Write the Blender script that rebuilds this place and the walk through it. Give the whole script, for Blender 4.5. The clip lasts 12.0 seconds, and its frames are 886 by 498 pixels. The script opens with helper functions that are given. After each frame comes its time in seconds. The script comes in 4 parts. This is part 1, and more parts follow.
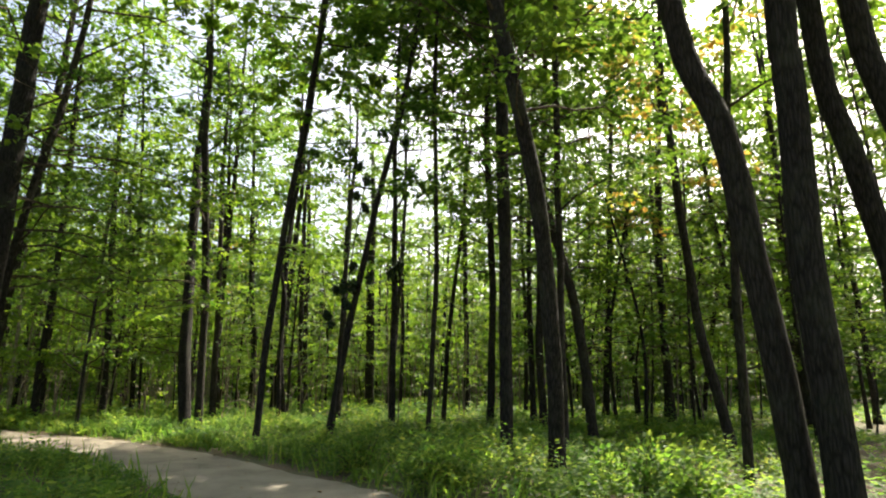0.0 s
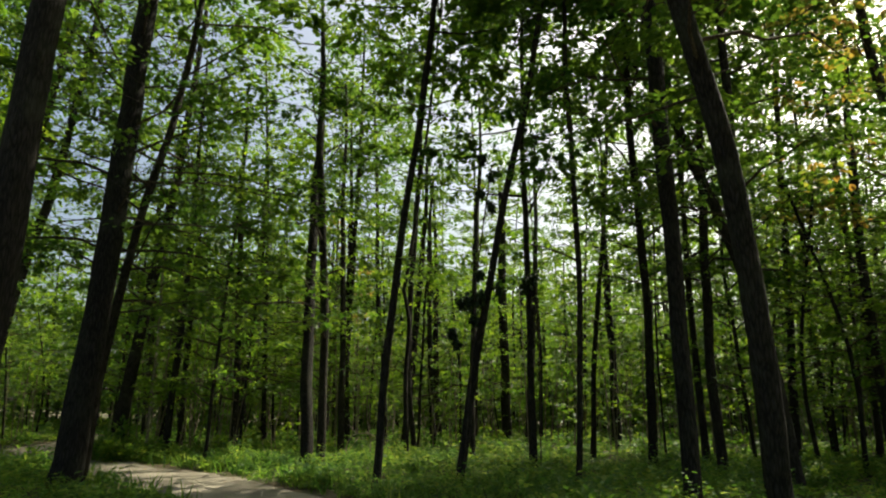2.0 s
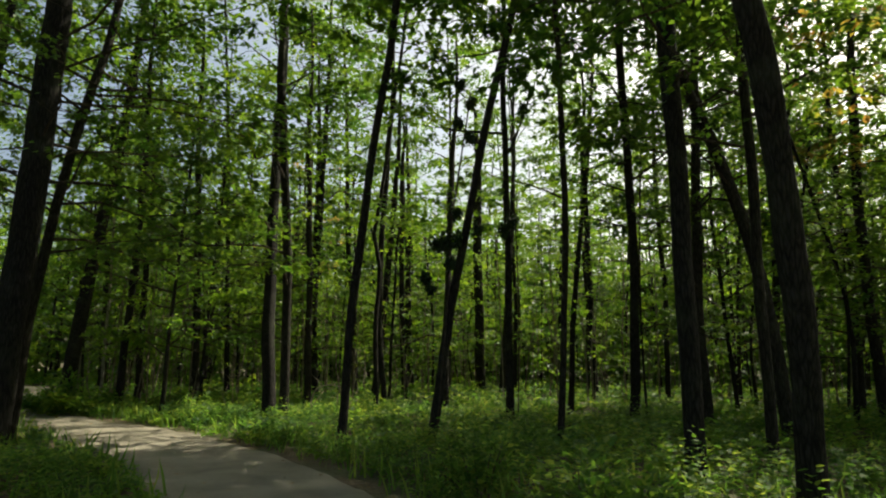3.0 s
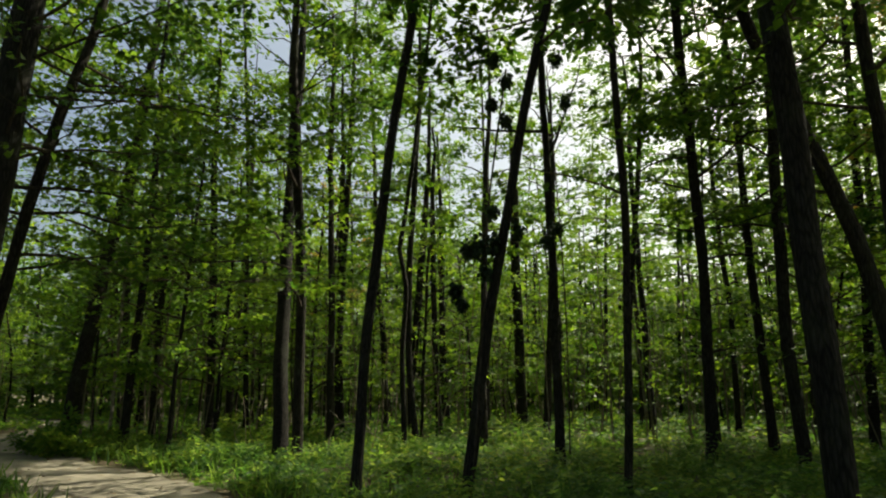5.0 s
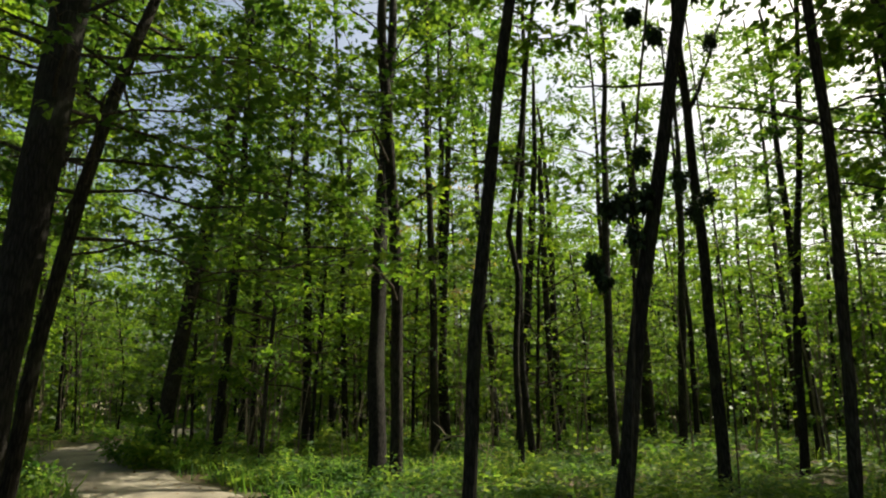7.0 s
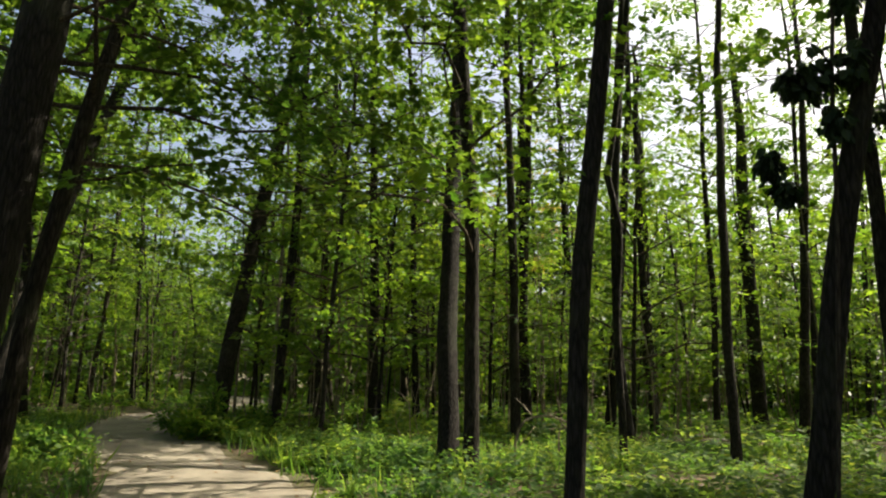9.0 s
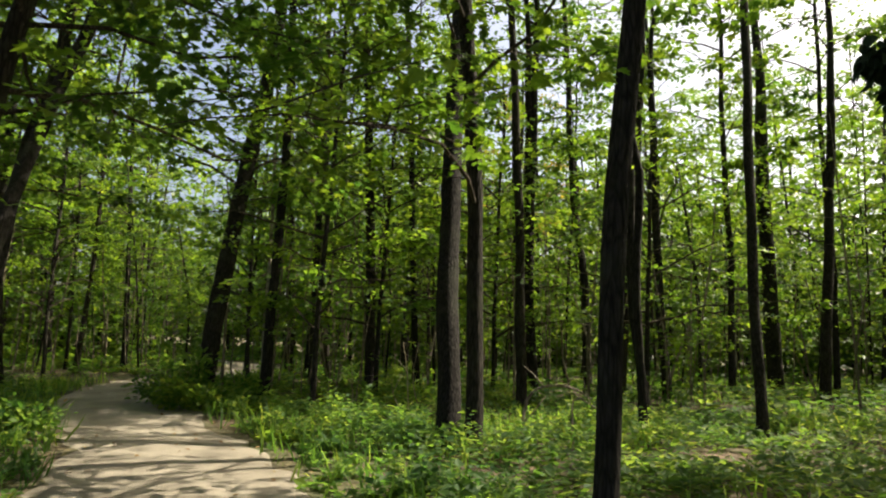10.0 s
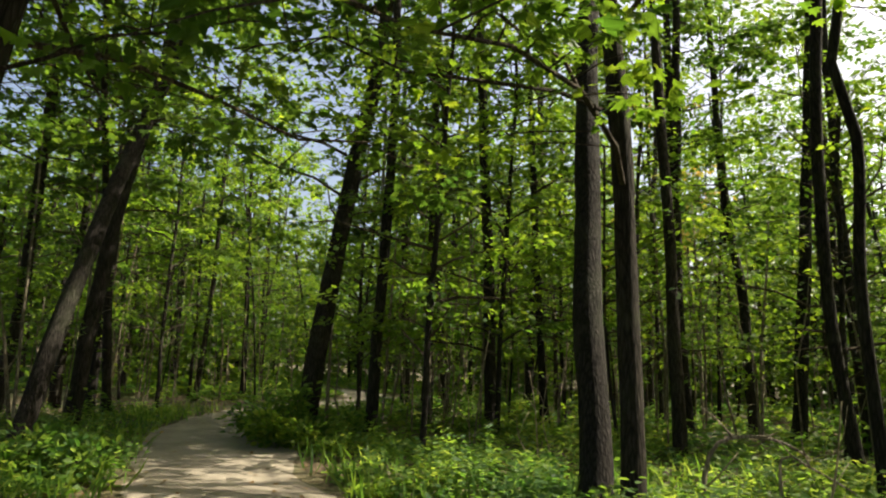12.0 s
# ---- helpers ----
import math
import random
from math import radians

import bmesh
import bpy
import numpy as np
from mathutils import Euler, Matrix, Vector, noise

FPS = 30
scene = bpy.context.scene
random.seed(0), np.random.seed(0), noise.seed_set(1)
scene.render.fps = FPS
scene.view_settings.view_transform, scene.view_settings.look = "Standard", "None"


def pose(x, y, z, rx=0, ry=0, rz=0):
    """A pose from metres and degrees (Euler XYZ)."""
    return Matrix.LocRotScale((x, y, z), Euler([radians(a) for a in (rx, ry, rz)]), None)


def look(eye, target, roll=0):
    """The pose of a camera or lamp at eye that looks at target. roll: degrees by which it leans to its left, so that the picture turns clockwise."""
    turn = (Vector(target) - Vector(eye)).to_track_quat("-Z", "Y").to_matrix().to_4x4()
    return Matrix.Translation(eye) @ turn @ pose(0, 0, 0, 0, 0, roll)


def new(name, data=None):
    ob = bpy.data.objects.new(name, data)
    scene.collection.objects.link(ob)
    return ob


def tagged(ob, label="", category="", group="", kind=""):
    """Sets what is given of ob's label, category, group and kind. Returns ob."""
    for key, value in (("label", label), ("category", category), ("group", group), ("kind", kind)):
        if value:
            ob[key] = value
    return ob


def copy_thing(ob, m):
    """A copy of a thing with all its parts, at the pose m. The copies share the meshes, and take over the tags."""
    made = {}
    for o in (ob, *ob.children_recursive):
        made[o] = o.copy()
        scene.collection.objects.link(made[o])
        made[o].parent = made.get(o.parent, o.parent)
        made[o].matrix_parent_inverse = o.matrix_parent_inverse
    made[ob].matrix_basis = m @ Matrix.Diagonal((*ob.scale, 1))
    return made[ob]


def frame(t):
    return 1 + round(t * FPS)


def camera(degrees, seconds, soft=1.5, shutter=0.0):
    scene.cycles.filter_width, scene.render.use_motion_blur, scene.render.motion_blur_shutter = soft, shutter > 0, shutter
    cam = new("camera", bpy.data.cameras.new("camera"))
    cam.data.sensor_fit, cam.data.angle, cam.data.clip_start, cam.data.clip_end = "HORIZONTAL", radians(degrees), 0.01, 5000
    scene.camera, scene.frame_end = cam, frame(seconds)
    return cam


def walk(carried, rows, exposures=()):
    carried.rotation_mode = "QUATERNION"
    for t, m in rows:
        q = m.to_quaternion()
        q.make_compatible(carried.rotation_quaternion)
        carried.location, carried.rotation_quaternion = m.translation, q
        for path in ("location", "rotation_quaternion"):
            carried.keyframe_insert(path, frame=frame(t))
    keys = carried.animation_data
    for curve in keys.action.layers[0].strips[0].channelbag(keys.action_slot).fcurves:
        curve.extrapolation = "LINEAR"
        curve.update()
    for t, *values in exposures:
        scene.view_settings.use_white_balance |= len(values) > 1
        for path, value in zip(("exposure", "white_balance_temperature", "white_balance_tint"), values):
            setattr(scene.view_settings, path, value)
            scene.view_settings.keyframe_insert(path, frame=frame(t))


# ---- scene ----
cam = camera(69.4, 12.0, soft=2.1)
EXPOSURES = [(0.0, 1.78, 6750, 9), (1.0, 1.48, 6750, 6), (2.0, 0.84, 6850, 1), (5.0, 0.62, 6950, -2), (7.0, 0.86, 6950, 2), (9.0, 1.18, 6950, 8), (12.0, 1.28, 7050, 9)]
ROWS = [
    (0.0, 0.011, -0.002, 1.466, 101.83, -0.29, -0.09),
    (0.5, -0.014, 0.472, 1.462, 100.12, -1.99, -1.47),
    (1.0, -0.122, 1.209, 1.457, 101.24, -0.47, 6.93),
    (1.5, -0.214, 1.813, 1.479, 101.18, -1.34, 4.96),
    (2.0, -0.230, 2.451, 1.499, 104.29, -0.28, 11.86),
    (2.5, -0.352, 3.132, 1.468, 99.79, -0.14, 9.37),
    (4.5, -0.728, 5.389, 1.580, 102.38, -1.04, 10.25),
    (5.0, -0.804, 5.907, 1.553, 102.64, 0.22, 12.83),
    (5.5, -1.111, 6.488, 1.533, 101.87, -1.59, 12.19),
    (6.0, -1.228, 7.081, 1.462, 102.58, 1.20, 17.09),
    (6.5, -1.517, 7.574, 1.514, 102.54, -1.02, 18.99),
    (7.0, -1.671, 8.150, 1.531, 103.51, -0.15, 22.01),
    (9.0, -2.630, 10.140, 1.437, 101.51, -1.69, 28.60),
    (9.5, -2.897, 10.644, 1.487, 103.02, 1.53, 31.80),
    (10.0, -3.160, 11.187, 1.461, 98.37, -1.52, 28.80),
    (10.5, -3.409, 11.579, 1.432, 101.75, -0.97, 36.61),
    (11.0, -3.711, 12.043, 1.414, 101.08, -0.66, 35.95),
    (11.5, -4.009, 12.443, 1.407, 101.77, -0.53, 42.20),
    (12.0, -4.365, 12.995, 1.466, 100.58, -2.03, 39.61),
]
walk(cam, [(t, pose(*place)) for t, *place in ROWS], EXPOSURES)

# ---- light ----
SUN_AZ, SUN_EL = 38.0, 50.0      # degrees to the right of +y, and above the horizon
world = bpy.data.worlds.new("sky")
scene.world = world
world.use_nodes = True
wn = world.node_tree.nodes
sky = wn.new("ShaderNodeTexSky")
sky.sky_type, sky.sun_disc = "NISHITA", False
sky.air_density, sky.dust_density, sky.ozone_density = 0.9, 6.0, 0.5
sky.sun_elevation, sky.sun_rotation = radians(SUN_EL), radians(SUN_AZ)
wn["Background"].inputs["Strength"].default_value = 0.115
world.node_tree.links.new(sky.outputs[0], wn["Background"].inputs["Color"])
sun = new("sun", bpy.data.lights.new("sun", "SUN"))
sun.data.energy, sun.data.angle, sun.data.color = 5.0, radians(0.55), (1.0, 0.93, 0.80)
sun_way = Vector((math.sin(radians(SUN_AZ)) * math.cos(radians(SUN_EL)), math.cos(radians(SUN_AZ)) * math.cos(radians(SUN_EL)), math.sin(radians(SUN_EL))))
sun.matrix_world = look(sun_way * 60, (0, 0, 0))


# ---- materials ----
def material(name):
    m = bpy.data.materials.new(name)
    m.use_nodes = True
    return m, m.node_tree.nodes, m.node_tree.links, m.node_tree.nodes["Principled BSDF"]


def ramp(nodes, links, source, stops):
    r = nodes.new("ShaderNodeValToRGB")
    while len(r.color_ramp.elements) < len(stops):
        r.color_ramp.elements.new(0.5)
    for e, (at, col) in zip(r.color_ramp.elements, stops):
        e.position, e.color = at, (*col, 1)
    links.new(source, r.inputs[0])
    return r.outputs[0]


def noise_node(nodes, links, coord, scale, detail=4.0, rough=0.6):
    n = nodes.new("ShaderNodeTexNoise")
    n.inputs["Scale"].default_value, n.inputs["Detail"].default_value, n.inputs["Roughness"].default_value = scale, detail, rough
    links.new(coord, n.inputs["Vector"])
    return n.outputs[0]


def mixed(nodes, links, a, b, fac, blend="MIX"):
    x = nodes.new("ShaderNodeMix")
    x.data_type, x.blend_type = "RGBA", blend
    for socket, value in ((x.inputs[0], fac), (x.inputs[6], a), (x.inputs[7], b)):
        if isinstance(value, (int, float)):
            socket.default_value = value
        elif isinstance(value, tuple):
            socket.default_value = (*value, 1)
        else:
            links.new(value, socket)
    return x.outputs[2]


def bump(nodes, links, height, bsdf, strength, distance):
    b = nodes.new("ShaderNodeBump")
    b.inputs["Strength"].default_value, b.inputs["Distance"].default_value = strength, distance
    links.new(height, b.inputs["Height"])
    links.new(b.outputs[0], bsdf.inputs["Normal"])


def leaf_material(name, front, through_col, share=0.45, rough=0.42):
    """Leaf blades: a waxy face with light passing through, each blade of its own tint, sunlit and shaded clumps
    coloured in.
    """
    m, n, l, p = material(name)
    geo = n.new("ShaderNodeNewGeometry")
    tc = n.new("ShaderNodeTexCoord")
    c1 = ramp(n, l, geo.outputs["Random Per Island"], front)
    c2 = ramp(n, l, geo.outputs["Random Per Island"], through_col)
    fine = noise_node(n, l, tc.outputs["Object"], 38.0, 3.0)
    broad = noise_node(n, l, tc.outputs["Object"], 0.55, 2.0)
    shade = ramp(n, l, fine, [(0.3, (0.78, 0.80, 0.75)), (0.7, (1.15, 1.12, 1.1))])
    # sunlit and shaded clumps painted into the leaf colour: cool dark to warm bright
    lit_patch = ramp(n, l, broad, [(0.34, (0.52, 0.66, 0.72)), (0.66, (1.38, 1.22, 1.0))])
    c1 = mixed(n, l, mixed(n, l, c1, shade, 1.0, "MULTIPLY"), lit_patch, 1.0, "MULTIPLY")
    c2 = mixed(n, l, c2, lit_patch, 1.0, "MULTIPLY")
    l.new(c1, p.inputs["Base Color"])
    p.inputs["Roughness"].default_value = rough
    p.inputs["Specular IOR Level"].default_value = 0.25
    bump(n, l, fine, p, 0.4, 0.01)
    t = n.new("ShaderNodeBsdfTranslucent")
    l.new(c2, t.inputs["Color"])
    mix = n.new("ShaderNodeMixShader")
    mix.inputs[0].default_value = share
    l.new(p.outputs[0], mix.inputs[1])
    l.new(t.outputs[0], mix.inputs[2])
    l.new(mix.outputs[0], n["Material Output"].inputs["Surface"])
    return m


def bark_material(name, dark, light, lichen=0.25):
    m, n, l, p = material(name)
    tc, mp, info = n.new("ShaderNodeTexCoord"), n.new("ShaderNodeMapping"), n.new("ShaderNodeObjectInfo")
    mp.inputs["Scale"].default_value = (1, 1, 0.16)
    l.new(tc.outputs["Object"], mp.inputs["Vector"])
    ridge = n.new("ShaderNodeTexVoronoi")
    ridge.feature = "DISTANCE_TO_EDGE"
    ridge.inputs["Scale"].default_value = 26.0
    l.new(mp.outputs[0], ridge.inputs["Vector"])
    grain = noise_node(n, l, mp.outputs[0], 45.0, 6.0, 0.7)
    broad = noise_node(n, l, tc.outputs["Object"], 1.6, 4.0)
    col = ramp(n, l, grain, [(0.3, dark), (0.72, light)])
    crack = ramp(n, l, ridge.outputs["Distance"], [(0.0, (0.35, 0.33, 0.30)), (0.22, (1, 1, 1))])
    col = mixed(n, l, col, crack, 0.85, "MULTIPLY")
    moss = ramp(n, l, broad, [(0.5, (0, 0, 0)), (0.72, (lichen, lichen, lichen))])
    col = mixed(n, l, col, (0.11, 0.13, 0.075), moss)
    tint = ramp(n, l, info.outputs["Random"], [(0.0, (0.75, 0.75, 0.78)), (1.0, (1.2, 1.15, 1.05))])
    l.new(mixed(n, l, col, tint, 1.0, "MULTIPLY"), p.inputs["Base Color"])
    p.inputs["Roughness"].default_value = 0.92
    p.inputs["Specular IOR Level"].default_value = 0.15
    add = n.new("ShaderNodeMath")
    add.operation = "MULTIPLY_ADD"
    add.inputs[1].default_value = 1.2
    l.new(ridge.outputs["Distance"], add.inputs[0])
    l.new(grain, add.inputs[2])
    bump(n, l, add.outputs[0], p, 0.9, 0.03)
    return m


def ground_material():
    m, n, l, p = material("forest_floor")
    tc = n.new("ShaderNodeTexCoord")
    fine = noise_node(n, l, tc.outputs["Object"], 22.0, 6.0, 0.75)
    broad = noise_node(n, l, tc.outputs["Object"], 0.7, 4.0)
    litter = n.new("ShaderNodeTexVoronoi")
    litter.inputs["Scale"].default_value = 14.0
    l.new(tc.outputs["Object"], litter.inputs["Vector"])
    col = ramp(n, l, fine, [(0.25, (0.035, 0.028, 0.016)), (0.5, (0.09, 0.065, 0.035)), (0.8, (0.17, 0.12, 0.065))])
    leafy = ramp(n, l, litter.outputs["Color"], [(0.2, (0.7, 0.7, 0.7)), (0.9, (1.35, 1.25, 1.1))])
    col = mixed(n, l, col, leafy, 1.0, "MULTIPLY")
    green = ramp(n, l, broad, [(0.42, (0, 0, 0)), (0.62, (0.7, 0.7, 0.7))])
    l.new(mixed(n, l, col, (0.05, 0.075, 0.02), green), p.inputs["Base Color"])
    p.inputs["Roughness"].default_value = 0.95
    bump(n, l, litter.outputs["Distance"], p, 0.8, 0.05)
    return m


def path_material():
    m, n, l, p = material("packed_earth")
    tc = n.new("ShaderNodeTexCoord")
    fine = noise_node(n, l, tc.outputs["Object"], 60.0, 6.0, 0.75)
    broad = noise_node(n, l, tc.outputs["Object"], 1.1, 5.0)
    peb = n.new("ShaderNodeTexVoronoi")
    peb.inputs["Scale"].default_value = 45.0
    l.new(tc.outputs["Object"], peb.inputs["Vector"])
    col = ramp(n, l, fine, [(0.25, (0.170, 0.148, 0.112)), (0.75, (0.35, 0.315, 0.255))])
    stain = ramp(n, l, broad, [(0.3, (0.62, 0.6, 0.56)), (0.65, (1.1, 1.08, 1.05))])
    l.new(mixed(n, l, col, stain, 1.0, "MULTIPLY"), p.inputs["Base Color"])
    p.inputs["Roughness"].default_value = 0.95
    add = n.new("ShaderNodeMath")
    l.new(peb.outputs["Distance"], add.inputs[0])
    l.new(fine, add.inputs[1])
    bump(n, l, add.outputs[0], p, 0.6, 0.02)
    return m


LEAF = leaf_material("maple_leaf", [(0.0, (0.038, 0.088, 0.014)), (0.7, (0.050, 0.106, 0.017)), (1.0, (0.066, 0.126, 0.020))],
                     [(0.0, (0.22, 0.41, 0.03)), (0.7, (0.29, 0.47, 0.035)), (1.0, (0.40, 0.55, 0.045))], 0.46)
LEAF_DEEP = leaf_material("oak_leaf", [(0.0, (0.028, 0.062, 0.010)), (0.7, (0.042, 0.084, 0.014)), (1.0, (0.060, 0.106, 0.018))],
                          [(0.0, (0.14, 0.28, 0.03)), (0.7, (0.19, 0.34, 0.035)), (1.0, (0.28, 0.41, 0.045))], 0.42)
LEAF_RUST = leaf_material("turning_leaf", [(0.0, (0.06, 0.10, 0.02)), (0.5, (0.14, 0.12, 0.03)), (1.0, (0.24, 0.13, 0.04))],
                          [(0.0, (0.28, 0.44, 0.05)), (0.5, (0.5, 0.45, 0.07)), (1.0, (0.6, 0.34, 0.08))], 0.45)
LEAF_LOW = leaf_material("herb_leaf", [(0.0, (0.028, 0.074, 0.016)), (0.5, (0.050, 0.110, 0.022)), (1.0, (0.100, 0.165, 0.038))],
                         [(0.0, (0.16, 0.36, 0.04)), (0.6, (0.30, 0.50, 0.055)), (1.0, (0.48, 0.60, 0.09))], 0.45, 0.6)
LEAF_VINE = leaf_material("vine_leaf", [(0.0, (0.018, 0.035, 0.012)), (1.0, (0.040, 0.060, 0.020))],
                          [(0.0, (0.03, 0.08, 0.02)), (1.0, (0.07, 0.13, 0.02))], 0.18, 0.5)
LEAF_DRY = leaf_material("dry_leaf", [(0.0, (0.10, 0.065, 0.03)), (0.5, (0.20, 0.13, 0.06)), (1.0, (0.33, 0.23, 0.11))],
                         [(0.0, (0.12, 0.08, 0.03)), (1.0, (0.25, 0.16, 0.06))], 0.15, 0.7)
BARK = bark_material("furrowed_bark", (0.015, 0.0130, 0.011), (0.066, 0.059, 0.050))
BARK_PALE = bark_material("smooth_pale_bark", (0.22, 0.20, 0.165), (0.48, 0.45, 0.38), 0.12)
BARK_THIN = bark_material("thin_grey_bark", (0.10, 0.088, 0.07), (0.30, 0.27, 0.22), 0.15)
TWIG = bark_material("twig_bark", (0.05, 0.04, 0.03), (0.14, 0.115, 0.085), 0.1)
DEADWOOD = bark_material("weathered_dead_wood", (0.24, 0.20, 0.15), (0.50, 0.44, 0.35), 0.05)
GROUND, EARTH = ground_material(), path_material()

# ---- geometry helpers ----
KITE = (np.array([(0, 0, 0), (0.34, 0.42, 0.07), (0, 1, -0.05), (-0.34, 0.42, 0.07)]), [(0, 1, 2), (0, 2, 3)])
OVAL = (np.array([(0, 0, 0), (0.30, 0.28, 0.06), (0.27, 0.64, 0.05), (0, 1, -0.07), (-0.27, 0.64, 0.05), (-0.30, 0.28, 0.06)]), [(0, 1, 2, 3), (0, 3, 4, 5)])
LOBED = (np.array([(0, 0, 0), (0.30, 0.06, 0.05), (0.55, 0.36, 0.05), (0.27, 0.42, 0.06), (0.36, 0.78, 0.02), (0.13, 0.68, 0.03), (0, 1.05, -0.08),
                   (-0.13, 0.68, 0.03), (-0.36, 0.78, 0.02), (-0.27, 0.42, 0.06), (-0.55, 0.36, 0.05), (-0.30, 0.06, 0.05)]), [(0, 1, 2, 3, 4, 5, 6), (0, 6, 7, 8, 9, 10, 11)])
BLADE = (np.array([(-0.035, 0, 0), (0.035, 0, 0), (0.03, 0.55, 0.02), (0, 1, -0.12), (-0.03, 0.55, 0.02)]), [(0, 1, 2, 4), (4, 2, 3)])


def unit(a):
    return a / np.maximum(np.linalg.norm(a, axis=-1, keepdims=True), 1e-9)


class Shape:
    """Gathers tubes and leaf blades for one mesh with up to two materials."""

    def __init__(self):
        self.v, self.f, self.m, self.n = [], [], [], 0

    def add(self, verts, faces, slot=0):
        base = self.n
        self.v.append(np.asarray(verts, float))
        self.n += len(verts)
        self.f += [tuple(base + i for i in f) for f in faces]
        self.m += [slot] * len(faces)

    def tube(self, pts, radii, sides=5, slot=0, rng=None, rough=0.0, close=True):
        pts = np.asarray(pts, float)
        tan = unit(np.gradient(pts, axis=0))
        ref = np.array((0.0, 1.0, 0.0)) if abs(tan[0][1]) < 0.8 else np.array((1.0, 0.0, 0.0))
        u = unit(np.cross(tan, ref))
        w = np.cross(tan, u)
        a = np.linspace(0, 2 * math.pi, sides, endpoint=False)
        r = np.asarray(radii, float)[:, None] * np.ones(sides)
        if rng is not None and rough:
            lobes = 1 + rough * rng.normal(size=sides)[None, :] * 0.7
            r = r * lobes * (1 + rough * 0.6 * rng.normal(size=r.shape))
        ring = pts[:, None, :] + r[..., None] * (np.cos(a)[None, :, None] * u[:, None, :] + np.sin(a)[None, :, None] * w[:, None, :])
        k = len(pts)
        faces = [(i * sides + j, i * sides + (j + 1) % sides, (i + 1) * sides + (j + 1) % sides, (i + 1) * sides + j) for i in range(k - 1) for j in range(sides)]
        if close:
            faces.append(tuple((k - 1) * sides + j for j in range(sides)))
            faces.append(tuple(range(sides - 1, -1, -1)))
        self.add(ring.reshape(-1, 3), faces, slot)

    def leaves(self, p, d, nrm, size, kind=OVAL, slot=0):
        p, d = np.asarray(p, float), unit(np.asarray(d, float))
        side = unit(np.cross(d, nrm))
        up = np.cross(side, d)
        tv, tf = kind
        s = np.asarray(size, float)[:, None, None]
        v = p[:, None, :] + s * (tv[None, :, 0:1] * side[:, None, :] + tv[None, :, 1:2] * d[:, None, :] + tv[None, :, 2:3] * up[:, None, :])
        k = len(tv)
        base = self.n
        self.v.append(v.reshape(-1, 3))
        self.n += len(p) * k
        self.f += [tuple(base + i * k + q for q in f) for i in range(len(p)) for f in tf]
        self.m += [slot] * (len(p) * len(tf))

    def mesh(self, name, materials, smooth=False):
        me = bpy.data.meshes.new(name)
        me.from_pydata(np.concatenate(self.v).tolist(), [], self.f)
        for m in materials:
            me.materials.append(m)
        me.polygons.foreach_set("material_index", self.m)
        if smooth:
            me.polygons.foreach_set("use_smooth", [True] * len(self.f))
        me.update()
        return me


def part(name, shape, materials, parent=None, label="", smooth=False):
    ob = new(name, shape.mesh(name, materials, smooth))
    if parent is not None:
        ob.parent = parent
    return tagged(ob, label)


def spline(pts, step=0.4):
    """A smooth line through the given points, evenly stepped."""
    pts = np.asarray(pts, float)
    ext = np.vstack([2 * pts[0] - pts[1], pts, 2 * pts[-1] - pts[-2]])
    out = []
    for i in range(1, len(ext) - 2):
        a, b, c, d = ext[i - 1], ext[i], ext[i + 1], ext[i + 2]
        k = max(2, int(np.linalg.norm(c - b) / step))
        for t in np.arange(k) / k:
            out.append(0.5 * (2 * b + (c - a) * t + (2 * a - 5 * b + 4 * c - d) * t * t + (3 * b - a - 3 * c + d) * t ** 3))
    out.append(pts[-1])
    return np.array(out)


# ---- the path's line and the ground ----
PATH = spline([(1.2, -40), (1.4, -20), (0.9, -8), (0.4, -2), (-0.1, 3), (-0.8, 6), (-1.9, 8.4), (-3.6, 11), (-5.8, 13.4), (-8.6, 15.7), (-11.2, 17.4), (-13.9, 19.0), (-16.9, 20.8), (-19.5, 23.2), (-21.9, 26.2), (-23.6, 30), (-27, 35), (-38, 40), (-60, 43)], 0.5)


def off_path(x, y):
    """Distance from the path's middle line."""
    p = np.stack([np.asarray(x, float), np.asarray(y, float)], -1)
    best = np.full(p.shape[:-1], 1e9)
    for q in PATH:
        best = np.minimum(best, np.hypot(p[..., 0] - q[0], p[..., 1] - q[1]))
    return best


def height(x, y):
    x, y = np.asarray(x, float), np.asarray(y, float)
    wave = 0.09 * np.sin(0.55 * x + 1.3) * np.cos(0.48 * y) + 0.05 * np.sin(1.3 * x + 0.7 * y) + 0.03 * np.sin(2.9 * x - 2.1 * y + 0.5)
    return wave * np.clip((off_path(x, y) - 1.6) / 2.5, 0, 1) * np.clip((90 - np.hypot(x, y)) / 30, 0, 1)


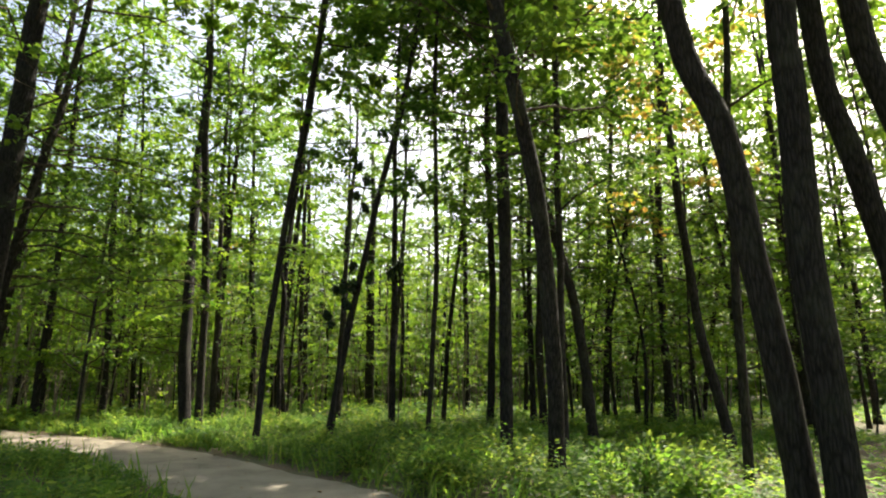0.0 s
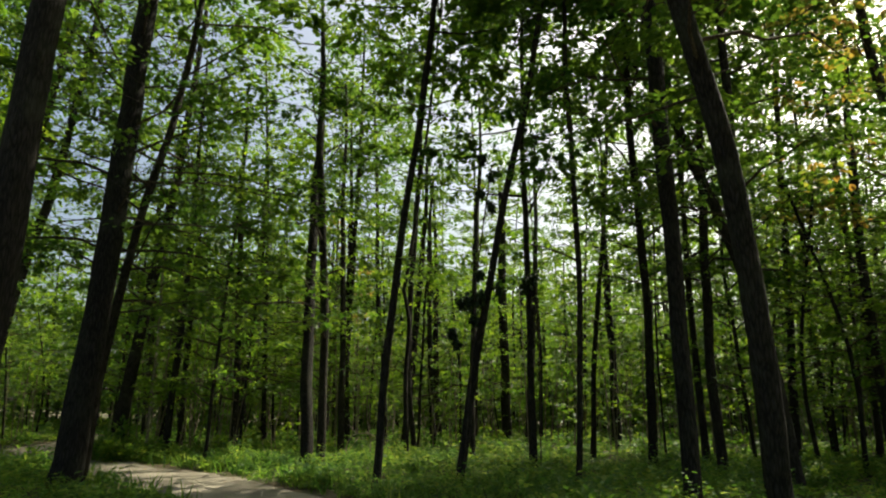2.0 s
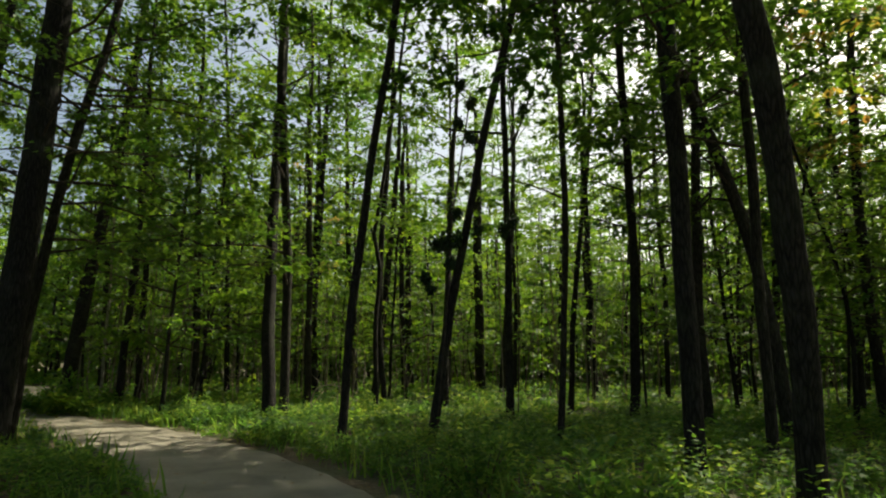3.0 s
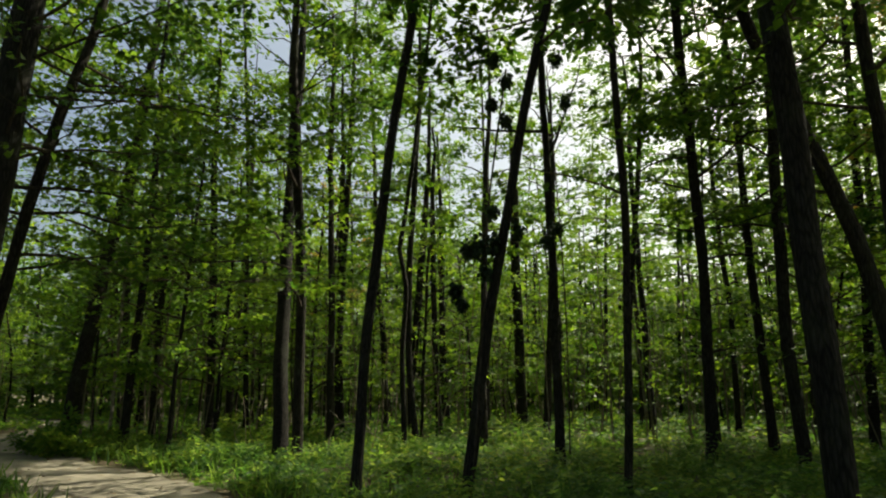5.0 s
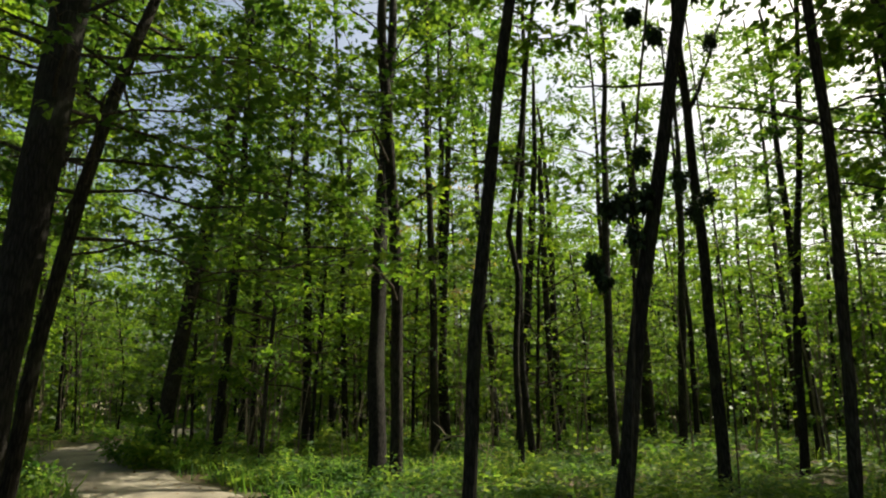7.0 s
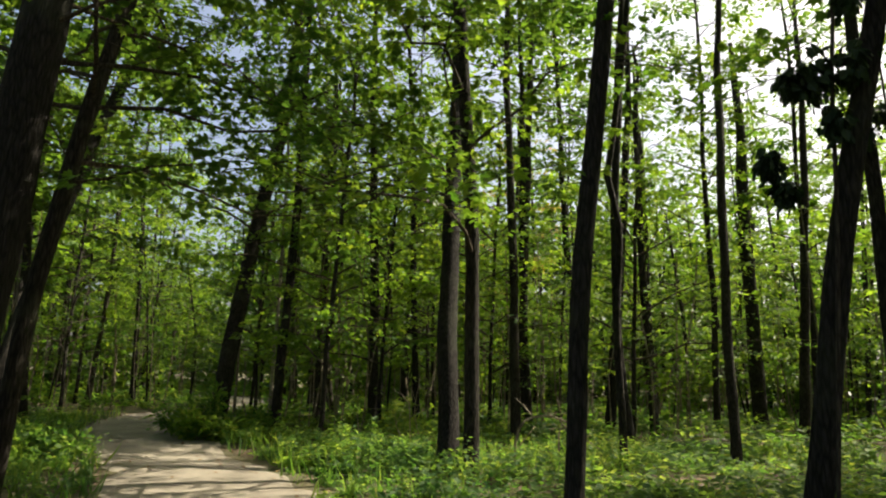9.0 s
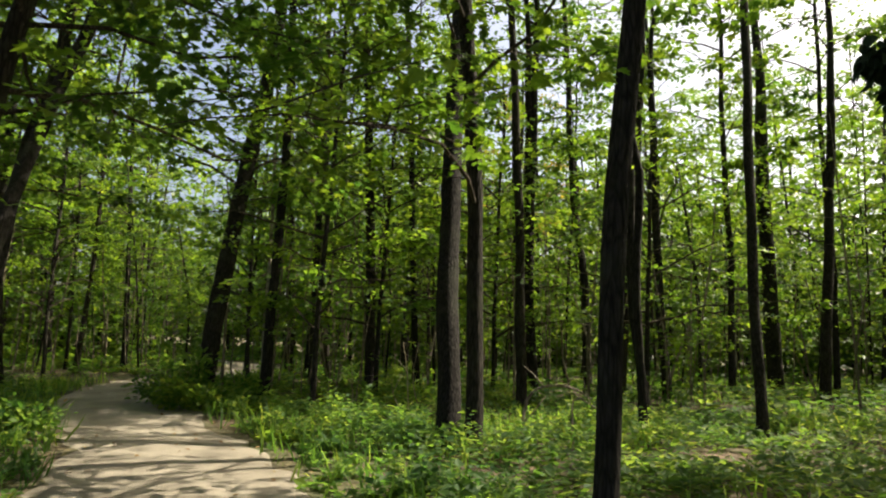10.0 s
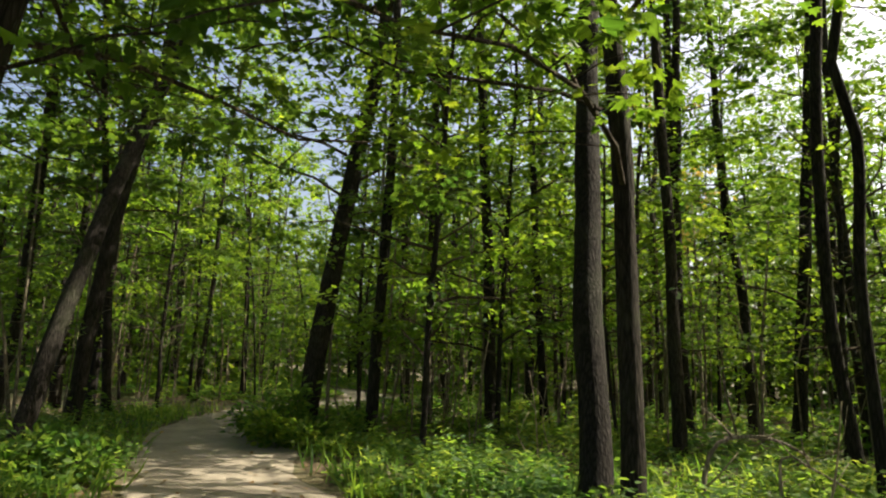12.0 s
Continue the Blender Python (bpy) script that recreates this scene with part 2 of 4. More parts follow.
def build_ground():
    near = np.arange(-60, 60.01, 0.6)
    axis = np.concatenate([[-2500, -700, -250, -120, -80], near, [80, 120, 250, 700, 2500]])
    gx, gy = np.meshgrid(axis - 6, axis + 16)
    z = height(gx, gy)
    k = len(axis)
    s = Shape()
    s.add(np.stack([gx, gy, z], -1).reshape(-1, 3), [(i * k + j, i * k + j + 1, (i + 1) * k + j + 1, (i + 1) * k + j) for i in range(k - 1) for j in range(k - 1)])
    tagged(part("ground", s, [GROUND], None, "brown leaf litter and soil of the forest floor", True), category="ground", kind="structure")
    rng = np.random.default_rng(5)
    tan = unit(np.gradient(PATH, axis=0))
    nrm = np.stack([tan[:, 1], -tan[:, 0]], -1)
    cols = 11
    s, v = Shape(), []
    wob = [np.convolve(rng.normal(size=len(PATH) + 4), np.ones(5) / 5, "same")[2:-2] * 0.3 for _ in range(2)]
    for i, q in enumerate(PATH):
        for j in range(cols):
            a = -1 + 2 * j / (cols - 1)
            w = 1.28 + (wob[0][i] if a < 0 else wob[1][i])
            p = q + nrm[i] * a * w
            z = 0.022 - 0.03 * abs(a) ** 6 - 0.012 * math.exp(-((abs(a) - 0.5) / 0.18) ** 2) + 0.006 * rng.normal()
            v.append((p[0], p[1], z))
    s.add(v, [(i * cols + j, i * cols + j + 1, (i + 1) * cols + j + 1, (i + 1) * cols + j) for i in range(len(PATH) - 1) for j in range(cols - 1)])
    tagged(part("footpath", s, [EARTH], None, "pale packed-earth footpath dappled with sunlight", True), category="path", kind="structure")


build_ground()


# ---- trees ----
def spray(shape, rng, centre, out, n, size, spread, kind, slot):
    """A flat tier of leaves in rows along the side shoots of a twig's end, drooping at its rim."""
    shoots = max(3, n // 7)
    turn = rng.uniform(0, 6.28, shoots)
    k = rng.integers(0, shoots, n)
    u = np.sqrt(rng.uniform(0.02, 1, n)) * rng.uniform(0.75, 1.25, shoots)[k]
    way = np.stack([np.cos(turn), np.sin(turn), np.zeros(shoots)], -1) + out * 0.45
    way = way[k]
    side = np.stack([-way[:, 1], way[:, 0], np.zeros(n)], -1) * rng.choice((-1.0, 1.0), n)[:, None]
    tilt = rng.normal(size=2) * 0.16
    p = centre + way * (u * spread * 1.5)[:, None] + side * 0.06
    p[:, 2] += (p[:, :2] - centre[:2]) @ tilt - 0.22 * spread * u * u + rng.normal(size=n) * 0.13 * spread
    d = way * 0.7 + side * rng.uniform(0.2, 1.0, n)[:, None] + rng.normal(size=(n, 3)) * 0.22
    d[:, 2] -= 0.28
    nrm = np.array((-tilt[0], -tilt[1], 1.0)) + rng.normal(size=(n, 3)) * 0.34
    shape.leaves(p, d, nrm, size * rng.uniform(0.6, 1.25, n), kind, slot)


def limb(shape, rng, start, way, length, r, rise, per, n, leaf, kind, sides=4, leaf_from=0.3):
    """One limb with its side twigs and sprays of leaves."""
    t = np.linspace(0, 1, 6)[:, None]
    flat = unit(np.array((way[0], way[1], 0.0)))
    bend = np.cross(flat, (0, 0, 1)) * rng.normal() * 0.12
    pts = start + flat * length * t + np.array((0, 0, 1.0)) * length * (rise * t - 0.22 * t * t) + bend * length * t * t
    pts[1:-1] += rng.normal(size=(4, 3)) * 0.022 * length
    shape.tube(pts, r * (1 - 0.85 * t[:, 0]), sides, 0, close=False)
    for s in np.linspace(leaf_from, 1, per):
        i = min(4, int(s * 5))
        c = pts[i] + (pts[i + 1] - pts[i]) * (s * 5 - i)
        sideways = np.cross(flat, (0, 0, 1)) * rng.normal() * 0.28 * length * (1.1 - 0.6 * s)
        tip = c + sideways + flat * rng.uniform(0, 0.15) * length + np.array((0, 0, rng.normal() * 0.12))
        shape.tube([c, (c + tip) / 2 + (0, 0, 0.04), tip], [r * 0.3, r * 0.2, r * 0.08], 3, 0, close=False)
        spray(shape, rng, tip, unit(sideways + flat * 0.6), n, leaf, 0.17 + 0.095 * length ** 0.7, kind, 1)


def crown(rng, spine, low, high, reach, limbs, per, n, leaf, kind=OVAL, rise=0.4, shape=None):
    s = shape or Shape()
    zs = spine[:, 2]
    turn = rng.uniform(0, 6.28)
    for i in range(limbs):
        u = (i + rng.uniform(0, 1)) / limbs
        h = low + (high - low) * u
        at = np.array([np.interp(h, zs, spine[:, k]) for k in range(3)])
        turn += 2.4 + rng.normal() * 0.5
        length = reach * rng.uniform(0.55, 1.1) * math.sqrt(max(0.12, 1 - 0.85 * u * u))
        full = (0.2, 0.55, 1.15, 1.95)[int(rng.integers(4))] * (1.2 - 0.6 * u)
        limb(s, rng, at, (math.cos(turn), math.sin(turn)), length, 0.011 + 0.007 * length, rise * rng.uniform(0.3, 1.5) + 0.4 * u, per, max(2, int(n * full)), leaf, kind)
    return s


def trunk_shape(rng, spine, d0, d1, sides=14, flare=0.35, rough=0.05):
    """A tapering trunk that swells at the foot and is a little lumpy."""
    s = Shape()
    z = spine[:, 2] - spine[0, 2]
    top = max(z[-1], 0.1)
    r = np.interp(z, [0, min(9.0, top), max(top, 9.01)], [d0 / 2, d1 / 2, d1 * 0.22])
    r = r * (1 + flare * np.exp(-z / 0.28)) * (1 + 0.035 * np.convolve(rng.normal(size=len(z) + 2), np.ones(3) / 3, "valid"))
    s.tube(spine, r, sides, 0, rng, rough)
    return s


def lines(pts, top):
    """A trunk's middle line from its foot in the ground to the given top, continuing the last direction but straightening."""
    pts = [np.array(p, float) for p in pts]
    way = pts[1] - pts[0]
    foot = pts[0] - way * ((pts[0][2] + 0.15) / max(way[2], 0.4)) * 0.9
    foot[2] = -0.15 + float(height(foot[0], foot[1]))
    last = unit(pts[-1] - pts[-2]) * 0.5 + np.array((0, 0, 0.5))
    if pts[-1][2] < top - 1:
        k = (top - pts[-1][2]) / last[2]
        pts += [pts[-1] + last * k * 0.5 + np.array((0.12, -0.1, 0)), pts[-1] + last * k]
    line = spline([foot] + pts, 0.35)
    line[:, :2] += 0.012 * np.sin(line[:, 2:3] * np.array((1.9, 2.6)))
    return foot, line


SEEDS = iter(range(100, 5000))


def tree(label, pts, d0, d1, top=14.5, low=6.0, reach=3.2, limbs=22, per=4, n=32, leaf=0.18, kind=KITE, foliage=None, bark=None, name="tree", low_limbs=(), cap=0, bare=()):
    rng = np.random.default_rng(next(SEEDS))
    foot, line = lines(pts, top)
    home = new(name)
    home.location = foot
    tagged(home, label, "tree")
    local = line - foot
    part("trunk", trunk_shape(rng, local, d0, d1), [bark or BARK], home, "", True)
    s = crown(rng, local, low, top - 0.3, reach, limbs, per, int(n * 1.7), leaf * 0.78, kind)
    part("crown", s, [TWIG, foliage or LEAF_DEEP], home, "green leaves on thin branches")
    # added upper crown, mostly out of view, to shade the crowns and herbs below
    if cap:
        s = crown(rng, local, 10.5, top - 0.3, cap, 20, 6, 34, 0.24, KITE, 0.3)
        part("crown", s, [TWIG, foliage or LEAF_DEEP], home, "green leaves on thin branches")
    for h, way, length, rise in bare:
        at = np.array([np.interp(h, local[:, 2], local[:, k]) for k in range(3)])
        flat = np.array((way[0], way[1], 0.0))
        t = np.linspace(0, 1, 8)[:, None]
        pts = at + flat * length * t + np.array((0, 0, 1.0)) * length * rise * t ** 1.3 + rng.normal(size=(8, 3)) * 0.03 * np.minimum(t, 1)
        s = Shape()
        s.tube(pts, np.linspace(0.045, 0.012, 8), 7, 0, rng, 0.06)
        part("limb", s, [bark or BARK], home, "bare dark limb", True)
    for h, way, length, rise in low_limbs:
        at = np.array([np.interp(h, local[:, 2], local[:, k]) for k in range(3)])
        s = Shape()
        limb(s, rng, at, way, length, 0.010 + 0.005 * length, rise, 14, 24, leaf * 0.7, LOBED, 6, 0.2)
        tagged(part("limb", s, [TWIG, foliage or LEAF_DEEP], home, "leafy low branch"), kind="stuff")
    return home


HERO = []
HERO.append(tree("slender dark tree leaning over the verge", [(-4.28, 15.32, 0.30), (-4.18, 15.45, 2.50), (-3.99, 15.64, 5.00), (-3.78, 15.81, 7.00), (-3.55, 16.00, 9.20)], 0.16, 0.16, low=6.5, reach=2.2, limbs=14, foliage=LEAF, top=19.5, cap=4.2))
HERO.append(tree("dark leaning tree hung with vine leaves", [(-2.64, 15.56, 0.30), (-2.28, 15.46, 2.50), (-1.79, 15.33, 5.00), (-1.35, 15.23, 7.00), (-0.87, 15.12, 9.20)], 0.18, 0.13, low=6.6, reach=2.4, limbs=14, top=19.5, cap=4.2))
HERO.append(tree("slim dark-barked forest tree in the deeper woods", [(-3.79, 24.09, 0.30), (-3.85, 24.57, 2.50), (-3.87, 25.13, 5.00), (-3.86, 25.61, 7.00), (-3.86, 26.12, 9.20)], 0.20, 0.18, low=13.0, reach=1.6, limbs=3, per=4, n=24, leaf=0.22))
HERO.append(tree("straight slim tree with grey-brown bark", [(-1.54, 20.21, 0.30), (-1.53, 20.32, 2.50), (-1.55, 20.48, 5.00), (-1.59, 20.63, 7.00), (-1.63, 20.80, 9.20)], 0.22, 0.16, bare=[(7.3, (1.0, 0.0), 0.9, 2.6), (8.0, (-1.0, 0.1), 2.4, 0.2), (7.8, (0.2, 1.0), 1.5, 0.6)], low=6.5, reach=2.4, limbs=8, top=19.5, cap=3.0))
HERO.append(tree("thin dark straight tree among tall herbs", [(-0.35, 16.42, 0.30), (-0.21, 16.29, 2.50), (-0.15, 16.11, 5.00), (-0.19, 15.96, 7.00), (-0.22, 15.80, 9.20)], 0.13, 0.11, low=4.4, reach=1.8, limbs=16, per=4, n=10, leaf=0.2, kind=LOBED, top=19.5, cap=4.2))
HERO.append(tree("dark trunk with a sunlit pale strip beside the verge", [(-7.49, 19.29, 0.30), (-7.86, 19.88, 2.50), (-8.22, 20.58, 5.00), (-8.47, 21.15, 7.00), (-8.75, 21.79, 9.20)], 0.33, 0.30, low=9.5, reach=3.2, limbs=10, foliage=LEAF, low_limbs=[(5.2, (0.1, -1.0), 4.4, 0.2), (6.6, (0.35, -0.94), 4.6, 0.2)]))
HERO.append(tree("brown trunk standing close beside a darker one", [(-7.10, 19.25, 0.30), (-7.15, 19.35, 2.50), (-7.26, 19.32, 5.00), (-7.38, 19.19, 7.00), (-7.51, 19.05, 9.20)], 0.24, 0.22, low=7.0, reach=3.0, limbs=13, foliage=LEAF, low_limbs=[(3.6, (0.25, -0.95), 5.0, 0.14), (4.4, (-0.35, -0.9), 4.2, 0.12), (5.4, (0.7, -0.7), 4.4, 0.14), (6.4, (0.1, -1.0), 4.6, 0.18)]))
HERO.append(tree("stout dark tree leaning beside the path's bend", [(-15.26, 21.73, 0.30), (-15.31, 22.09, 2.50), (-15.36, 22.54, 5.00), (-15.39, 22.95, 7.00), (-15.42, 23.40, 9.20)], 0.42, 0.34, low=4.4, reach=4.4, limbs=34, top=19.5, cap=4.2))
HERO.append(tree("dark curved tree rising from tall herbs", [(1.76, 10.19, 0.30), (1.69, 9.92, 2.50), (1.38, 9.66, 5.00), (0.96, 9.50, 7.00), (0.49, 9.32, 9.20)], 0.25, 0.25, low=4.8, reach=3.0, limbs=34, top=19.5, cap=4.2))
HERO.append(tree("grey-brown straight trunk beside a curved tree", [(1.19, 12.18, 0.30), (1.23, 12.31, 2.50), (1.24, 12.48, 5.00), (1.24, 12.62, 7.00), (1.23, 12.77, 9.20)], 0.25, 0.27, low=5.0, reach=2.8, limbs=34, top=19.5, cap=4.2))
HERO.append(tree("thin pale sapling stem", [(-16.02, 24.34, 0.30), (-16.14, 24.50, 2.50), (-16.30, 24.66, 5.00), (-16.46, 24.77, 7.00), (-16.64, 24.89, 9.20)], 0.11, 0.09, top=7.0, low=3.5, reach=1.4, limbs=10, bark=BARK_PALE, foliage=LEAF))
HERO.append(tree("sturdy dark-barked forest tree among low herbs", [(3.51, 6.52, 0.31), (3.35, 6.61, 2.39), (3.10, 6.74, 4.33), (2.73, 6.93, 6.00)], 0.29, 0.28, low=6.0, reach=2.4, limbs=15, per=4, n=24, leaf=0.17, top=19.5, cap=4.2))
HERO.append(tree("sturdy dark-barked forest tree among low herbs", [(3.71, 6.17, 0.37), (3.64, 6.22, 2.73), (3.64, 6.22, 4.88), (3.66, 6.21, 5.53)], 0.33, 0.32, low=6.0, reach=2.4, limbs=15, per=4, n=24, leaf=0.17, top=19.5, cap=4.2))
HERO.append(tree("sturdy dark-barked forest tree among low herbs", [(5.31, 7.28, 2.49), (5.02, 7.49, 4.35), (4.85, 7.60, 5.97)], 0.27, 0.28, low=6.0, reach=2.4, limbs=15, per=4, n=24, leaf=0.17, top=19.5, cap=4.2))
HERO.append(tree("sturdy dark-barked forest tree among low herbs", [(4.95, 6.29, 3.65), (4.77, 6.44, 4.60), (4.65, 6.52, 5.75)], 0.28, 0.29, low=6.0, reach=2.4, limbs=15, per=4, n=24, leaf=0.17))
HERO.append(tree("stout dark tree on the path's grassy edge", [(-9.75, 13.40, 0.30), (-9.69, 13.50, 2.50), (-9.66, 13.60, 5.00), (-9.67, 13.67, 7.00), (-9.68, 13.74, 9.20)], 0.55, 0.44, low=4.6, reach=4.0, limbs=26, low_limbs=[(6.4, (0.75, 0.66), 4.6, 0.2), (7.2, (0.35, 0.93), 4.8, 0.15), (7.6, (0.9, -0.3), 4.4, 0.25), (4.8, (0.5, 0.87), 4.4, 0.2), (5.6, (0.1, 1.0), 4.6, 0.25), (5.2, (0.95, 0.3), 3.4, 0.2)], top=19.5, cap=4.2))
HERO.append(tree("stout grey trunk leaning beside the path", [(-7.02, 8.68, 0.30), (-7.00, 8.70, 3.65), (-7.02, 8.70, 5.15), (-7.00, 8.72, 6.85)], 0.42, 0.38, low=7, reach=3.0, limbs=16, top=19.5, cap=4.2))
HERO.append(tree("slim dark leaning tree with low leafy branches", [(-9.86, 13.93, 0.30), (-9.83, 14.08, 2.50), (-9.75, 14.40, 5.00), (-9.65, 14.77, 7.00), (-9.53, 15.18, 9.20)], 0.20, 0.17, low=3.4, reach=3.6, limbs=26, low_limbs=[(7.6, (-0.1, 1.0), 4.8, 0.2), (6.6, (-0.2, -1.0), 4.0, 0.25), (3.9, (0.1, 0.99), 4.2, 0.2), (4.6, (0.55, 0.83), 4.0, 0.25), (7.0, (0.8, 0.6), 4.2, 0.2), (4.4, (-0.8, 0.6), 4.2, 0.25), (5.8, (-0.95, 0.3), 4.4, 0.25), (6.8, (-0.7, 0.7), 4.6, 0.25), (5.0, (-1.0, -0.1), 3.8, 0.3)], top=19.5, cap=4.2))
HERO.append(tree("sturdy dark-barked forest tree among low herbs", [(-18.37, 18.40, 0.25), (-18.30, 18.60, 3.22), (-18.21, 18.83, 5.48), (-18.05, 19.21, 7.70)], 0.32, 0.27, low=6.0, reach=3.4, limbs=34, per=4, n=32, leaf=0.17, top=19.5, cap=4.2))
HERO.append(tree("sturdy dark-barked forest tree among low herbs", [(-15.50, 16.60, 0.30), (-15.88, 17.19, 2.50), (-16.26, 17.93, 5.00), (-16.54, 18.59, 7.00), (-16.84, 19.32, 9.20)], 0.30, 0.27, low=6.0, reach=3.4, limbs=30, per=4, n=32, leaf=0.17, top=19.5, cap=4.2))
HERO.append(tree("sturdy dark-barked forest tree in the deeper woods", [(-21.63, 18.08, 1.02), (-21.60, 18.19, 2.18), (-21.60, 18.20, 3.79)], 0.27, 0.23, low=5.5, reach=3.2, limbs=32, per=4, n=32, leaf=0.22))
HERO.append(tree("sturdy dark-barked forest tree in the deeper woods", [(-8.56, 24.62, 0.23), (-8.63, 24.60, 4.25), (-8.84, 24.53, 9.68)], 0.24, 0.17, low=9.5, reach=2.4, limbs=5, per=4, n=24, leaf=0.22, kind=KITE))
HERO.append(tree("sturdy dark-barked forest tree in the deeper woods", [(-12.80, 24.87, 0.46), (-12.92, 24.82, 4.01), (-13.21, 24.65, 9.98)], 0.30, 0.21, low=5.5, reach=2.4, limbs=15, per=4, n=24, leaf=0.22, kind=KITE))
HERO.append(tree("sturdy dark-barked forest tree in the deeper woods", [(-13.65, 22.05, 0.57), (-13.52, 22.13, 6.59), (-13.61, 22.08, 11.32)], 0.24, 0.18, low=5.5, reach=2.4, limbs=15, per=4, n=24, leaf=0.22, kind=KITE))
HERO.append(tree("sturdy dark-barked forest tree among low herbs", [(3.89, 17.09, 0.30), (3.66, 17.18, 3.02), (3.07, 17.40, 5.79), (2.34, 17.66, 8.43)], 0.27, 0.22, low=4.4, reach=3.2, limbs=34, per=4, n=32, leaf=0.17, top=19.5, cap=4.2))
HERO.append(tree("sturdy dark-barked forest tree in the deeper woods", [(3.05, 19.76, 0.30), (3.00, 19.77, 2.81), (3.20, 19.75, 7.30)], 0.27, 0.20, low=4.4, reach=3.2, limbs=34, per=4, n=32, leaf=0.22, kind=KITE, top=19.5, cap=4.2))
HERO.append(tree("sturdy dark-barked forest tree in the deeper woods", [(7.26, 20.77, 0.43), (7.17, 20.80, 4.36), (7.33, 20.75, 8.62)], 0.27, 0.21, low=5.5, reach=2.4, limbs=15, per=4, n=24, leaf=0.22, kind=KITE, foliage=LEAF_RUST))
HERO.append(tree("sturdy dark-barked forest tree in the deeper woods", [(6.36, 14.68, 0.37), (5.94, 14.87, 3.02), (5.67, 14.98, 6.93), (5.55, 15.03, 9.22)], 0.24, 0.17, low=5.5, reach=2.4, limbs=15, per=4, n=24, leaf=0.22, foliage=LEAF_RUST))
HERO.append(tree("slim dark-barked forest tree among low herbs", [(4.59, 10.00, 0.24), (4.66, 9.97, 3.68), (4.71, 9.94, 5.39)], 0.14, 0.10, low=6.0, reach=2.4, limbs=15, per=4, n=24, leaf=0.17))
HERO.append(tree("sturdy dark-barked forest tree in the deeper woods", [(8.58, 28.75, 0.26), (8.36, 28.81, 4.96), (8.61, 28.74, 9.98)], 0.26, 0.20, low=5.5, reach=2.4, limbs=15, per=4, n=24, leaf=0.22, kind=KITE))
HERO.append(tree("sturdy dark-barked forest tree in the deeper woods", [(6.27, 25.23, 0.20), (6.65, 25.14, 5.87), (6.88, 25.08, 10.10)], 0.27, 0.21, low=4.4, reach=3.2, limbs=32, per=4, n=32, leaf=0.22, kind=KITE, top=19.5, cap=4.2))
HERO.append(tree("sturdy dark-barked forest tree in the deeper woods", [(-6.28, 29.41, -0.19), (-6.47, 29.37, 4.21), (-6.53, 29.35, 9.83)], 0.24, 0.18, low=9.5, reach=2.4, limbs=3, per=4, n=24, leaf=0.22, kind=KITE, top=12))
HERO.append(tree("sturdy dark-barked forest tree in the deeper woods", [(1.19, 29.98, 0.05), (1.13, 29.98, 4.53), (1.06, 29.98, 10.31)], 0.26, 0.20, low=5.5, reach=2.4, limbs=15, per=4, n=24, leaf=0.22, kind=KITE))
HERO.append(tree("slim dark-barked forest tree among low herbs", [(2.56, 13.76, 0.31), (2.58, 13.76, 4.63), (2.63, 13.75, 8.98)], 0.16, 0.14, low=4.4, reach=2.8, limbs=30, per=4, n=30, leaf=0.17, top=19.5, cap=4.2))
HERO.append(tree("sturdy dark-barked forest tree in the deeper woods", [(-20.65, 30.56, -0.27), (-20.80, 30.43, 4.79), (-21.03, 30.21, 10.40)], 0.36, 0.26, low=5.5, reach=2.4, limbs=15, per=4, n=24, leaf=0.22, kind=KITE))
HERO.append(tree("sturdy dark-barked forest tree in the deeper woods", [(-20.13, 31.03, -0.24), (-19.96, 31.18, 4.84), (-19.91, 31.22, 8.17)], 0.33, 0.24, low=5.5, reach=2.4, limbs=15, per=4, n=24, leaf=0.22, kind=KITE))
HERO.append(tree("sturdy dark-barked forest tree in the deeper woods", [(-18.73, 35.78, -0.25), (-18.52, 35.92, 5.42), (-18.40, 35.99, 9.14)], 0.39, 0.29, low=5.5, reach=2.4, limbs=15, per=4, n=24, leaf=0.22, kind=KITE))
HERO.append(tree("sturdy dark-barked forest tree in the deeper woods", [(-9.87, 28.22, -0.37), (-9.82, 28.24, 2.95), (-9.75, 28.26, 5.91)], 0.28, 0.20, low=8.5, reach=2.4, limbs=9, per=4, n=24, leaf=0.22, top=19.5, cap=3.6))
HERO.append(tree("sturdy dark-barked forest tree in the deeper woods", [(-9.28, 32.22, 0.28), (-9.38, 32.20, 3.63), (-9.74, 32.12, 7.04)], 0.30, 0.21, low=5.5, reach=2.4, limbs=15, per=4, n=24, leaf=0.22, kind=KITE, top=19.5, cap=3.6))
HERO.append(tree("sturdy dark-barked forest tree in the deeper woods", [(-7.87, 30.48, -0.17), (-7.53, 30.55, 3.79), (-7.26, 30.61, 7.32)], 0.33, 0.24, low=11.5, reach=2.4, limbs=4, per=4, n=24, leaf=0.22))
HERO.append(tree("slim dark-barked forest tree among low herbs", [(-5.89, 24.78, -0.21), (-6.13, 24.76, 2.38), (-6.16, 24.76, 4.87), (-6.02, 24.78, 8.04)], 0.19, 0.18, low=9.5, reach=2.4, limbs=5, per=4, n=24, leaf=0.17))
HERO.append(tree("sturdy dark-barked forest tree in the deeper woods", [(-14.85, 38.87, -0.04), (-14.70, 38.94, 5.15), (-14.52, 39.01, 9.33)], 0.31, 0.22, low=5.5, reach=2.4, limbs=15, per=4, n=24, leaf=0.22, kind=KITE, foliage=LEAF_RUST))
